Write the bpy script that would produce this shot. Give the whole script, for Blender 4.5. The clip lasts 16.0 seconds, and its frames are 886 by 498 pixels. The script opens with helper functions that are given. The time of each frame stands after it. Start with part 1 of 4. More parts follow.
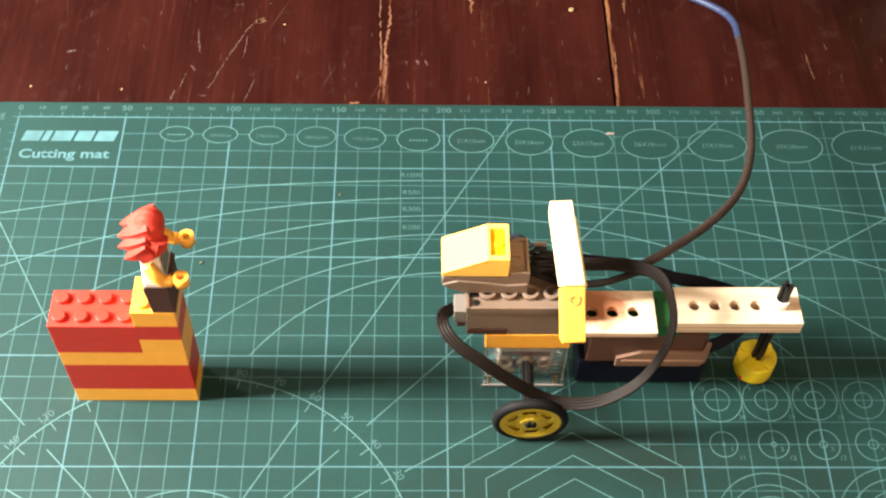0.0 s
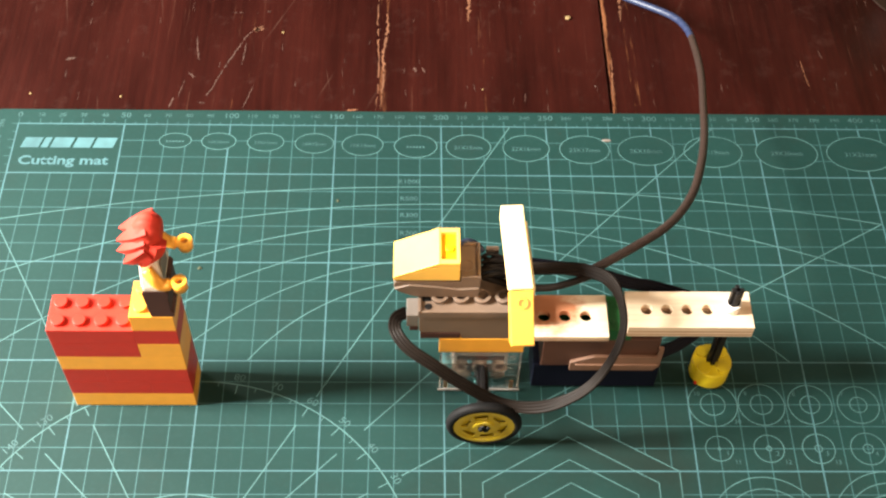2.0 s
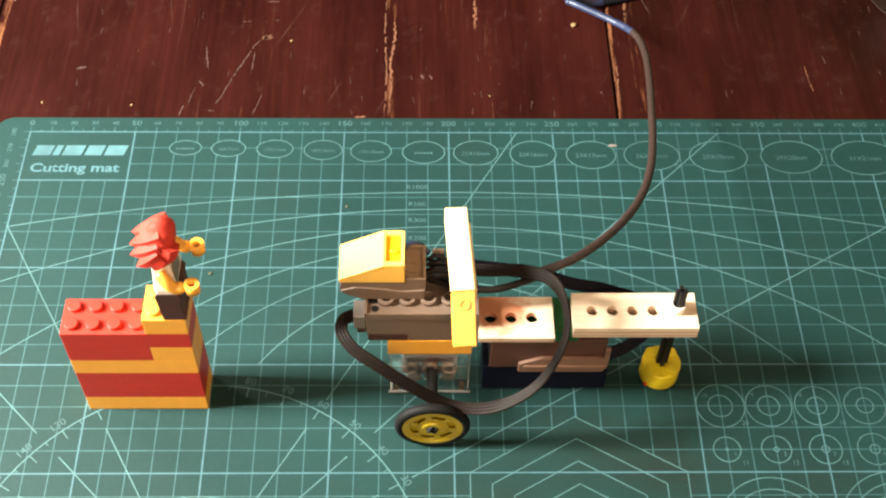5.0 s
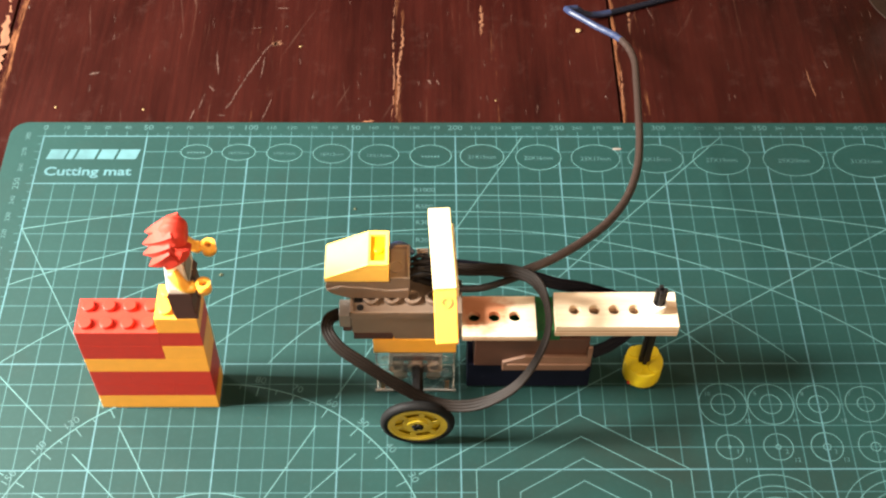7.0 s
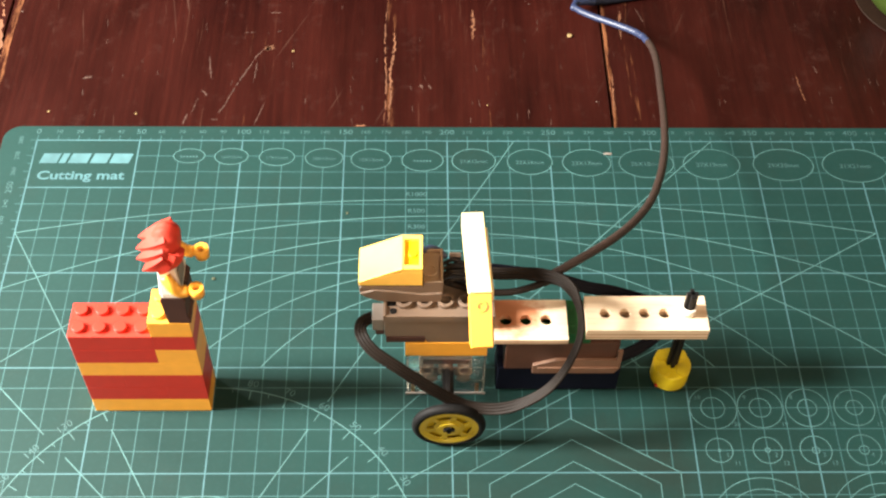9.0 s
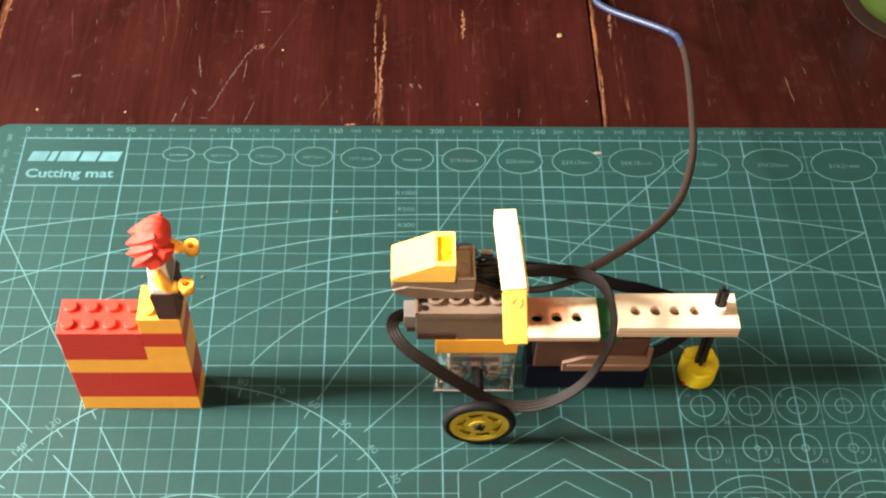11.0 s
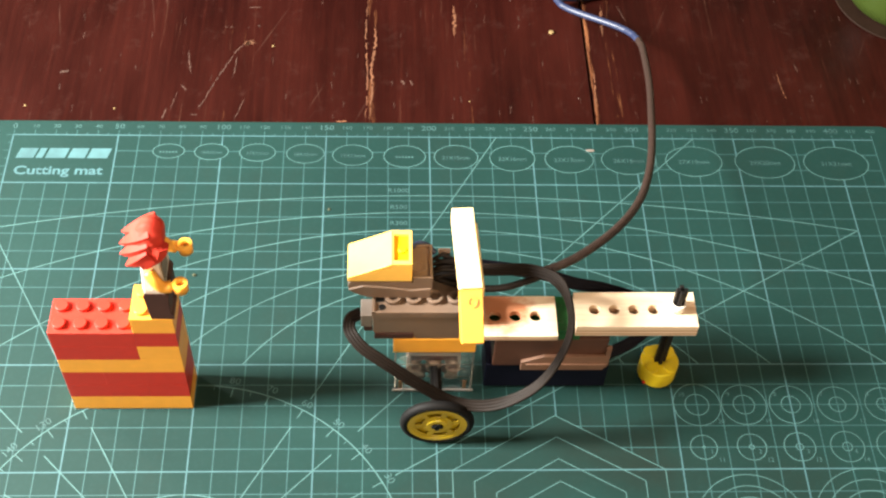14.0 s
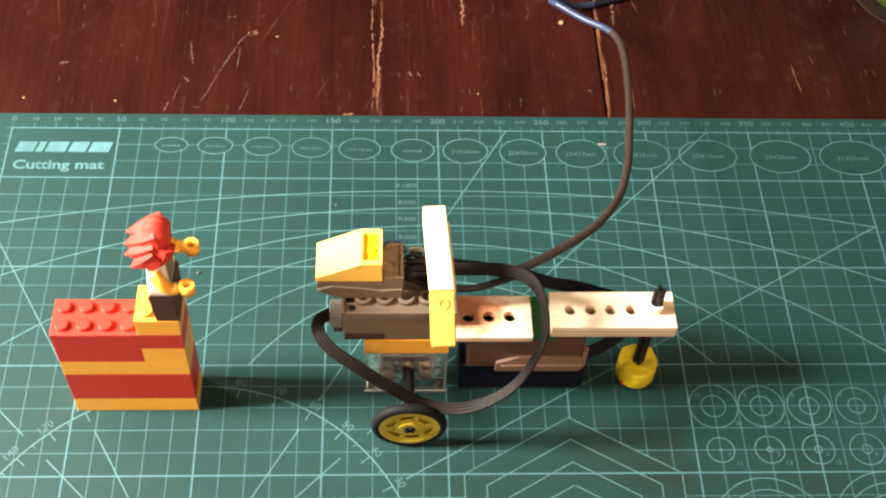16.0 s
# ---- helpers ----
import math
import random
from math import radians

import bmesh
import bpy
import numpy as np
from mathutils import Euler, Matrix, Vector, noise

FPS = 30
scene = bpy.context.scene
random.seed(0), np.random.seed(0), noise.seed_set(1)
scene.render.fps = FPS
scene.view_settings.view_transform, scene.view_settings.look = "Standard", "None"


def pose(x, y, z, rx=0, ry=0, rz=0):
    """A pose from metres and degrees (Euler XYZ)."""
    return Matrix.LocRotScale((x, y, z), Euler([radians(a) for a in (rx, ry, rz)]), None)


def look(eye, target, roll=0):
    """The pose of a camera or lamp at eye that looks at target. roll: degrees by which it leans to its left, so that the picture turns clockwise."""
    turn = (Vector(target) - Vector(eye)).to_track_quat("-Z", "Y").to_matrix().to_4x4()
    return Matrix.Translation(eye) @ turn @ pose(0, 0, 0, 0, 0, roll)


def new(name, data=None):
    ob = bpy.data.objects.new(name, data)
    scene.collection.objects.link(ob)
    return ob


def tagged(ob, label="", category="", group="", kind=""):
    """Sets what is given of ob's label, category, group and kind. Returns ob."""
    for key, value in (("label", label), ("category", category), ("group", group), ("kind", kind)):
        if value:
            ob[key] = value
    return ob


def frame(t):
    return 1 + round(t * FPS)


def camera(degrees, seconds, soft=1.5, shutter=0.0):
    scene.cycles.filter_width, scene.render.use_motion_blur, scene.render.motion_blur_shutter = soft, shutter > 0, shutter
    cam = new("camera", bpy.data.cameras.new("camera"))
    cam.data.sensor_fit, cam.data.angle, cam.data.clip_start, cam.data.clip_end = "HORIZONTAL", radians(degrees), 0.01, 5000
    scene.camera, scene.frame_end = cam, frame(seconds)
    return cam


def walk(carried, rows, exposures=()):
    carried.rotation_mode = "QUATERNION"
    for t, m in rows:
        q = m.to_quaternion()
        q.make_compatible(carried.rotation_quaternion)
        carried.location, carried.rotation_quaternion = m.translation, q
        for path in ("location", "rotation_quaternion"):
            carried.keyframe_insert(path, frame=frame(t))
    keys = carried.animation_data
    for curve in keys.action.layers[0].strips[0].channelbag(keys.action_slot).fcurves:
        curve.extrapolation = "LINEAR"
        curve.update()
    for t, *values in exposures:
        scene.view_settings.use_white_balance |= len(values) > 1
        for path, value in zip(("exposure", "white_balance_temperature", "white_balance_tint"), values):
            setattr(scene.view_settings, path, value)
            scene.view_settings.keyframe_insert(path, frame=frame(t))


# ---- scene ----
cam = camera(38.7, 16.0, soft=2.25)

# Toy vehicle run over a printed cutting mat; 1 unit = 1 m, x along the mat's ruler, y up the mat.
PATH = [
    (0, (0.18709, -0.11652, 0.45196), (0.19783, 0.17310, 0.04452), 2.017),
    (0.5, (0.18792, -0.11704, 0.45171), (0.19915, 0.17295, 0.04455), 2.066),
    (1, (0.19137, -0.11610, 0.45193), (0.20230, 0.17427, 0.04503), 1.824),
    (1.5, (0.19079, -0.11811, 0.45233), (0.20012, 0.17392, 0.04659), 1.612),
    (2, (0.18771, -0.12038, 0.45276), (0.19898, 0.17305, 0.04807), 2.089),
    (2.5, (0.18560, -0.12306, 0.45355), (0.19904, 0.17262, 0.05057), 2.260),
    (3, (0.18709, -0.12481, 0.45244), (0.19919, 0.17105, 0.04955), 2.019),
    (3.5, (0.18874, -0.12492, 0.45212), (0.19833, 0.16980, 0.04833), 1.522),
    (4, (0.18574, -0.12554, 0.45344), (0.19644, 0.17019, 0.05041), 1.715),
    (6.5, (0.18629, -0.12876, 0.45559), (0.19281, 0.17065, 0.05520), 1.005),
    (7, (0.18633, -0.13423, 0.45957), (0.19261, 0.16624, 0.05997), 0.956),
    (7.5, (0.18576, -0.13555, 0.45844), (0.19334, 0.16583, 0.05956), 1.315),
    (8, (0.18625, -0.13859, 0.45976), (0.19523, 0.16434, 0.06207), 1.194),
    (8.5, (0.18720, -0.13996, 0.46002), (0.19686, 0.16403, 0.06316), 1.303),
    (9, (0.18644, -0.13497, 0.46270), (0.19584, 0.16589, 0.06345), 1.473),
    (11.5, (0.18521, -0.13801, 0.45959), (0.20035, 0.16512, 0.06225), 2.344),
    (12, (0.18461, -0.13625, 0.45927), (0.20006, 0.16661, 0.06174), 2.276),
    (12.5, (0.18028, -0.13403, 0.45737), (0.19922, 0.16866, 0.05985), 3.437),
    (13, (0.18221, -0.13764, 0.45858), (0.20030, 0.16765, 0.06302), 3.272),
    (13.5, (0.17917, -0.13870, 0.45736), (0.20072, 0.16444, 0.06031), 3.627),
    (14, (0.17943, -0.13413, 0.45886), (0.20177, 0.16653, 0.05998), 3.548),
    (14.5, (0.17741, -0.13264, 0.45754), (0.20037, 0.16894, 0.05938), 3.651),
    (15, (0.17753, -0.13241, 0.45666), (0.19914, 0.16725, 0.05700), 3.561),
    (15.5, (0.17750, -0.12605, 0.45659), (0.19897, 0.17075, 0.05478), 3.400),
    (16, (0.17309, -0.12142, 0.45231), (0.19769, 0.17371, 0.04945), 3.986),
]
walk(cam, [(t, look(eye, aim, roll)) for t, eye, aim, roll in PATH],
     exposures=[(0, 0.05), (0.5, -0.04), (4, -0.03), (6.5, 0.10), (7.0, 0.12), (7.5, 0.02), (8.5, 0.01), (16, 0.01)])

# ---- light ----
world = bpy.data.worlds.new("room_light")
scene.world = world
world.use_nodes = True
world.node_tree.nodes["Background"].inputs[0].default_value = (1.0, 0.86, 0.70, 1)
world.node_tree.nodes["Background"].inputs[1].default_value = 0.24


def area_lamp(name, eye, aim, size, power, colour):
    data = bpy.data.lights.new(name, "AREA")
    data.shape, data.size, data.energy, data.color = "DISK", size, power, colour
    ob = new(name, data)
    ob.matrix_world = look(eye, aim)
    return ob


tube_light = area_lamp("tube_lamp_light", (-0.64, 0.110, 0.57), (0.20, 0.15, 0.03), 0.16, 80.0, (0.985, 0.96, 0.88))
tube_light.data.shape, tube_light.data.size_y = "RECTANGLE", 0.42
# added fill from the back left, no lamp there; lifts the vehicle's shadow
area_lamp("back_left_fill_light", (-0.66, 0.64, 0.72), (0.22, 0.14, 0.03), 0.14, 6.8, (1.0, 0.90, 0.76))
# soft fill added behind the camera to brighten the faces towards it
area_lamp("front_fill_light", (0.35, -1.20, 1.05), (0.20, 0.15, 0.03), 0.60, 14.5, (1.0, 0.76, 0.51))

# ---- materials ----
MM = 0.001


def material(name, colour, rough=0.4, vary=0.08, scale=300.0, bump=0.0, bump_scale=900.0, metal=0.0, spec=0.5, coat=0.0, trans=0.0, ior=1.45, stretch=(1, 1, 1), random=0.0):
    m = bpy.data.materials.new(name)
    m.use_nodes = True
    nt = m.node_tree
    b = nt.nodes["Principled BSDF"]
    b.inputs["Roughness"].default_value = rough
    b.inputs["Metallic"].default_value = metal
    b.inputs["IOR"].default_value = ior
    b.inputs["Specular IOR Level"].default_value = spec
    b.inputs["Coat Weight"].default_value = coat
    b.inputs["Transmission Weight"].default_value = trans
    co = nt.nodes.new("ShaderNodeTexCoord")
    mp = nt.nodes.new("ShaderNodeMapping")
    mp.inputs["Scale"].default_value = stretch
    nt.links.new(co.outputs["Object"], mp.inputs["Vector"])
    n1 = nt.nodes.new("ShaderNodeTexNoise")
    n1.inputs["Scale"].default_value, n1.inputs["Detail"].default_value = scale, 4.0
    nt.links.new(mp.outputs[0], n1.inputs["Vector"])
    n2 = nt.nodes.new("ShaderNodeTexNoise")
    n2.inputs["Scale"].default_value, n2.inputs["Detail"].default_value = scale * 0.13, 3.0
    nt.links.new(mp.outputs[0], n2.inputs["Vector"])
    add = nt.nodes.new("ShaderNodeMath")
    add.operation = "ADD"
    nt.links.new(n1.outputs["Fac"], add.inputs[0])
    nt.links.new(n2.outputs["Fac"], add.inputs[1])
    rng = nt.nodes.new("ShaderNodeMapRange")
    rng.inputs["From Min"].default_value, rng.inputs["From Max"].default_value = 0.7, 1.3
    rng.inputs["To Min"].default_value, rng.inputs["To Max"].default_value = 1 - vary, 1 + vary
    nt.links.new(add.outputs[0], rng.inputs["Value"])
    mix = nt.nodes.new("ShaderNodeVectorMath")
    mix.operation = "SCALE"
    mix.inputs[0].default_value = colour
    nt.links.new(rng.outputs[0], mix.inputs["Scale"])
    nt.links.new(mix.outputs[0], b.inputs["Base Color"])
    r2 = nt.nodes.new("ShaderNodeMapRange")
    r2.inputs["To Min"].default_value, r2.inputs["To Max"].default_value = max(rough - 0.08, 0.03), min(rough + 0.12, 1)
    nt.links.new(n2.outputs["Fac"], r2.inputs["Value"])
    nt.links.new(r2.outputs[0], b.inputs["Roughness"])
    if bump:
        n3 = nt.nodes.new("ShaderNodeTexNoise")
        n3.inputs["Scale"].default_value, n3.inputs["Detail"].default_value = bump_scale, 3.0
        nt.links.new(mp.outputs[0], n3.inputs["Vector"])
        bp = nt.nodes.new("ShaderNodeBump")
        bp.inputs["Strength"].default_value, bp.inputs["Distance"].default_value = bump, 0.0004
        nt.links.new(n3.outputs["Fac"], bp.inputs["Height"])
        nt.links.new(bp.outputs[0], b.inputs["Normal"])
    return m


def ramp(nt, source, stops):
    r = nt.nodes.new("ShaderNodeValToRGB")
    e = r.color_ramp.elements
    while len(e) < len(stops):
        e.new(0.5)
    for k, (p, c) in enumerate(stops):
        e[k].position, e[k].color = p, (*c, 1)
    nt.links.new(source, r.inputs[0])
    return r.outputs[0]


def noise_node(nt, vector, scale, detail=4.0, rough=0.55, stretch=(1, 1, 1)):
    mp = nt.nodes.new("ShaderNodeMapping")
    mp.inputs["Scale"].default_value = stretch
    nt.links.new(vector, mp.inputs["Vector"])
    n = nt.nodes.new("ShaderNodeTexNoise")
    n.inputs["Scale"].default_value, n.inputs["Detail"].default_value, n.inputs["Roughness"].default_value = scale, detail, rough
    nt.links.new(mp.outputs[0], n.inputs["Vector"])
    return n.outputs["Fac"]


def mixed(nt, fac, a, b):
    m = nt.nodes.new("ShaderNodeMix")
    m.data_type = "RGBA"
    nt.links.new(fac, m.inputs[0])
    for socket, v in ((m.inputs[6], a), (m.inputs[7], b)):
        if isinstance(v, tuple):
            socket.default_value = (*v, 1)
        else:
            nt.links.new(v, socket)
    return m.outputs[2]


def table_wood():
    """Dark red-brown varnished boards, grain along y, with scratches and worn streaks."""
    m = bpy.data.materials.new("varnished_table_wood")
    m.use_nodes = True
    nt = m.node_tree
    b = nt.nodes["Principled BSDF"]
    geo = nt.nodes.new("ShaderNodeNewGeometry").outputs["Position"]
    grain = noise_node(nt, geo, 420.0, 7.0, 0.72, (1, 0.035, 1))
    broad = noise_node(nt, geo, 26.0, 4.0, 0.6, (1, 0.25, 1))
    base = ramp(nt, grain, [(0.30, (0.0092, 0.0016, 0.0012)), (0.52, (0.0180, 0.0031, 0.0022)), (0.72, (0.031, 0.0058, 0.0037))])
    tone = ramp(nt, broad, [(0.32, (0.0038, 0.0009, 0.0008)), (0.68, (0.033, 0.0052, 0.0032))])
    col = nt.nodes.new("ShaderNodeMix")
    col.data_type = "RGBA"
    col.inputs[0].default_value = 0.5
    nt.links.new(base, col.inputs[6])
    nt.links.new(tone, col.inputs[7])
    streak = noise_node(nt, geo, 330.0, 5.0, 0.7, (1, 0.028, 1))
    patch = noise_node(nt, geo, 17.0, 3.0, 0.6, (1, 0.5, 1))
    worn = nt.nodes.new("ShaderNodeMath")
    worn.operation = "MULTIPLY"
    nt.links.new(ramp(nt, streak, [(0.62, (0, 0, 0)), (0.74, (1, 1, 1))]), worn.inputs[0])
    nt.links.new(ramp(nt, patch, [(0.42, (0, 0, 0)), (0.68, (0.75, 0.75, 0.75))]), worn.inputs[1])
    c2 = mixed(nt, worn.outputs[0], col.outputs[2], (0.115, 0.050, 0.032))
    b.inputs["Specular IOR Level"].default_value = 0.10
    fleck = nt.nodes.new("ShaderNodeTexVoronoi")
    fleck.inputs["Scale"].default_value = 30.0
    nt.links.new(geo, fleck.inputs["Vector"])
    c3 = mixed(nt, ramp(nt, fleck.outputs["Distance"], [(0.008, (0.6, 0.6, 0.6)), (0.014, (0, 0, 0))]), c2, (0.32, 0.24, 0.20))
    for turn, scale, low, strength in ((24, 260.0, 0.67, 0.14), (-9, 320.0, 0.665, 0.22), (62, 210.0, 0.69, 0.10)):
        spin = nt.nodes.new("ShaderNodeMapping")
        spin.inputs["Rotation"].default_value = (0, 0, radians(turn))
        nt.links.new(geo, spin.inputs["Vector"])
        scratch = noise_node(nt, spin.outputs[0], scale, 5.0, 0.6, (1, 0.03, 1))
        c3 = mixed(nt, ramp(nt, scratch, [(low, (0, 0, 0)), (low + 0.05, (strength, strength, strength))]), c3, (0.13, 0.075, 0.055))
    scuff = noise_node(nt, geo, 95.0, 7.0, 0.8)
    c3 = mixed(nt, ramp(nt, scuff, [(0.55, (0, 0, 0)), (0.75, (0.40, 0.40, 0.40))]), c3, (0.046, 0.020, 0.016))
    sep = nt.nodes.new("ShaderNodeSeparateXYZ")
    nt.links.new(geo, sep.inputs[0])
    wobble = noise_node(nt, geo, 60.0, 4.0, 0.6, (0.2, 1, 1))
    for x0, half, strength, low in ((0.1718, 0.0022, 0.55, 0.52), (0.2850, 0.0009, 0.8, 0.46), (-0.0285, 0.0016, 0.7, 0.48), (0.2210, 0.0018, 0.5, 0.55), (0.2960, 0.0018, 0.6, 0.54), (0.1000, 0.0060, 0.35, 0.60)):
        off = nt.nodes.new("ShaderNodeMath")
        off.operation = "SUBTRACT"
        nt.links.new(sep.outputs[0], off.inputs[0])
        off.inputs[1].default_value = x0
        bend = nt.nodes.new("ShaderNodeMath")
        bend.operation = "MULTIPLY_ADD"
        nt.links.new(wobble, bend.inputs[0])
        bend.inputs[1].default_value = 0.004
        nt.links.new(off.outputs[0], bend.inputs[2])
        near = nt.nodes.new("ShaderNodeMath")
        near.operation = "COMPARE"
        nt.links.new(bend.outputs[0], near.inputs[0])
        near.inputs[1].default_value, near.inputs[2].default_value = 0.002, half
        worn2 = nt.nodes.new("ShaderNodeMath")
        worn2.operation = "MULTIPLY"
        nt.links.new(near.outputs[0], worn2.inputs[0])
        nt.links.new(ramp(nt, noise_node(nt, geo, 300.0, 6.0, 0.75, (1, 0.10, 1)), [(low, (0, 0, 0)), (low + 0.16, (strength, strength, strength))]), worn2.inputs[1])
        c3 = mixed(nt, worn2.outputs[0], c3, (0.20, 0.078, 0.034))
    nt.links.new(c3, b.inputs["Base Color"])
    nt.links.new(ramp(nt, broad, [(0.3, (0.34, 0.34, 0.34)), (0.7, (0.50, 0.50, 0.50))]), b.inputs["Roughness"])
    bp = nt.nodes.new("ShaderNodeBump")
    bp.inputs["Strength"].default_value, bp.inputs["Distance"].default_value = 0.25, 0.0004
    nt.links.new(grain, bp.inputs["Height"])
    nt.links.new(bp.outputs[0], b.inputs["Normal"])
    return m


def mat_vinyl():
    """Green pebbled cutting-mat vinyl with faint rubbed and dirty patches."""
    m = bpy.data.materials.new("green_mat_vinyl")
    m.use_nodes = True
    nt = m.node_tree
    b = nt.nodes["Principled BSDF"]
    geo = nt.nodes.new("ShaderNodeNewGeometry").outputs["Position"]
    broad = noise_node(nt, geo, 14.0, 4.0, 0.6)
    fine = noise_node(nt, geo, 420.0, 4.0, 0.6)
    c1 = ramp(nt, broad, [(0.3, (0.0037, 0.0240, 0.0210)), (0.7, (0.0054, 0.0305, 0.0268))])
    dirt = noise_node(nt, geo, 27.0, 7.0, 0.66, (1, 0.7, 1))
    c2 = mixed(nt, ramp(nt, dirt, [(0.50, (0, 0, 0)), (0.72, (0.42, 0.42, 0.42))]), c1, (0.0085, 0.0205, 0.0165))
    c3 = mixed(nt, ramp(nt, fine, [(0.5, (0, 0, 0)), (0.8, (0.25, 0.25, 0.25))]), c2, (0.014, 0.048, 0.045))
    # darker brown patches with ragged edges: (x, y, turn, half length, half width, strength)
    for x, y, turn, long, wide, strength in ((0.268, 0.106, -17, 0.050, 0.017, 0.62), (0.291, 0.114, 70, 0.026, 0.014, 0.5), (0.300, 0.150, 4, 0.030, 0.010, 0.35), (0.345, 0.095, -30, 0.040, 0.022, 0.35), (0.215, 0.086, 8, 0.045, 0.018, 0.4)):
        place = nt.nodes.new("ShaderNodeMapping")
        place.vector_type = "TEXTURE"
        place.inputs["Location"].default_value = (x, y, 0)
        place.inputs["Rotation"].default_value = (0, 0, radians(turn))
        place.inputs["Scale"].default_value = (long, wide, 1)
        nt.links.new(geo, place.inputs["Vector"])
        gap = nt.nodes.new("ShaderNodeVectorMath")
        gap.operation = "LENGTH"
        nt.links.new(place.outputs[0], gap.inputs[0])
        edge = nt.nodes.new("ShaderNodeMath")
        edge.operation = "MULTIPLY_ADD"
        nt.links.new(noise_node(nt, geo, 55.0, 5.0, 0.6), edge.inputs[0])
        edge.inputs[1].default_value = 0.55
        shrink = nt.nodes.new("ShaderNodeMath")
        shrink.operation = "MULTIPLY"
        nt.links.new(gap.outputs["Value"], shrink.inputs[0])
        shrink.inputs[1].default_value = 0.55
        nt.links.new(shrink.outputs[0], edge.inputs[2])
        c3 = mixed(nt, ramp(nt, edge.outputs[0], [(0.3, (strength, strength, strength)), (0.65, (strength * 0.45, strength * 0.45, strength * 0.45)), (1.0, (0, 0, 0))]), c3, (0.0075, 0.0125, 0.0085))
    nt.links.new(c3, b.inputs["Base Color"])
    b.inputs["Roughness"].default_value = 0.62
    b.inputs["Specular IOR Level"].default_value = 0.25
    bp = nt.nodes.new("ShaderNodeBump")
    bp.inputs["Strength"].default_value, bp.inputs["Distance"].default_value = 0.3, 0.0002
    nt.links.new(noise_node(nt, geo, 1400.0, 2.0), bp.inputs["Height"])
    nt.links.new(bp.outputs[0], b.inputs["Normal"])
    return m


def beam_wood(name, stain_shade=None, plies=()):
    m = bpy.data.materials.new(name)
    m.use_nodes = True
    nt = m.node_tree
    b = nt.nodes["Principled BSDF"]
    co = nt.nodes.new("ShaderNodeTexCoord").outputs["Object"]
    grain = noise_node(nt, co, 420.0, 5.0, 0.6, (0.06, 1, 1))
    broad = noise_node(nt, co, 60.0, 3.0, 0.6, (0.5, 1, 1))
    c1 = ramp(nt, grain, [(0.3, (0.64, 0.47, 0.32)), (0.7, (0.80, 0.64, 0.47))])
    c2 = mixed(nt, ramp(nt, broad, [(0.54, (0, 0, 0)), (0.70, (0.7, 0.7, 0.7))]), c1, (0.58, 0.29, 0.14))
    if stain_shade:
        # a rubbed red-brown patch with a ragged edge, yellow bounce and shade painted in
        gap = nt.nodes.new("ShaderNodeVectorMath")
        gap.operation = "DISTANCE"
        gap.inputs[1].default_value = stain_shade
        nt.links.new(co, gap.inputs[0])
        ragged = nt.nodes.new("ShaderNodeMath")
        ragged.operation = "MULTIPLY_ADD"
        nt.links.new(noise_node(nt, co, 160.0, 5.0, 0.65, (0.7, 1, 1)), ragged.inputs[0])
        ragged.inputs[1].default_value = 0.026
        nt.links.new(gap.outputs["Value"], ragged.inputs[2])
        c2 = mixed(nt, ramp(nt, ragged.outputs[0], [(0.0195, (0.9, 0.9, 0.9)), (0.0275, (0, 0, 0))]), c2, (0.43, 0.135, 0.050))
    # darker glue lines between the plies, seen on the edges
    height = nt.nodes.new("ShaderNodeSeparateXYZ")
    nt.links.new(co, height.inputs[0])
    for z0 in plies:
        line = nt.nodes.new("ShaderNodeMath")
        line.operation = "COMPARE"
        nt.links.new(height.outputs[2], line.inputs[0])
        line.inputs[1].default_value, line.inputs[2].default_value = z0, 0.00045
        c2 = mixed(nt, ramp(nt, line.outputs[0], [(0.4, (0, 0, 0)), (0.6, (0.75, 0.75, 0.75))]), c2, (0.40, 0.19, 0.10))
    nt.links.new(c2, b.inputs["Base Color"])
    b.inputs["Roughness"].default_value = 0.55
    bp = nt.nodes.new("ShaderNodeBump")
    bp.inputs["Strength"].default_value, bp.inputs["Distance"].default_value = 0.2, 0.0002
    nt.links.new(grain, bp.inputs["Height"])
    nt.links.new(bp.outputs[0], b.inputs["Normal"])
    return m


WOOD = table_wood()
VINYL = mat_vinyl()
BIRCH = beam_wood("pale_birch_wood", None, (0.0442, 0.0462))
STAINED_SHADED_BIRCH = beam_wood("stained_shaded_birch_wood", (-0.006, 0.000, 0.0488), (0.0467,))
PRINT = material("pale_blue_print", (0.046, 0.116, 0.128), 0.6, 0.22, 160.0)
PRINT_THIN = material("thin_blue_print", (0.0275, 0.085, 0.087), 0.6, 0.25, 160.0)
PRINT_FINE = material("fine_pale_print", (0.059, 0.138, 0.136), 0.6, 0.25, 160.0)
PRINT_SMALL = material("small_pale_print", (0.038, 0.095, 0.095), 0.6, 0.30, 160.0)
RED = material("red_plastic", (0.50, 0.027, 0.014), 0.42, 0.07, 220.0, 0.05, 500.0)
YELLOW = material("yellow_plastic", (0.88, 0.40, 0.045), 0.36, 0.06, 220.0, 0.05, 500.0)
# lighter copy of the yellow, with the nose's blown-out light in the colour
NOSE = material("lit_yellow_plastic", (0.95, 0.57, 0.105), 0.34, 0.06, 220.0, 0.05, 500.0)
# deeper copy of the yellow: shade and bounce inside the seat are painted in
SEAT_BOUNCE = material("bounce_yellow_plastic", (0.90, 0.47, 0.006), 0.36, 0.06, 220.0)
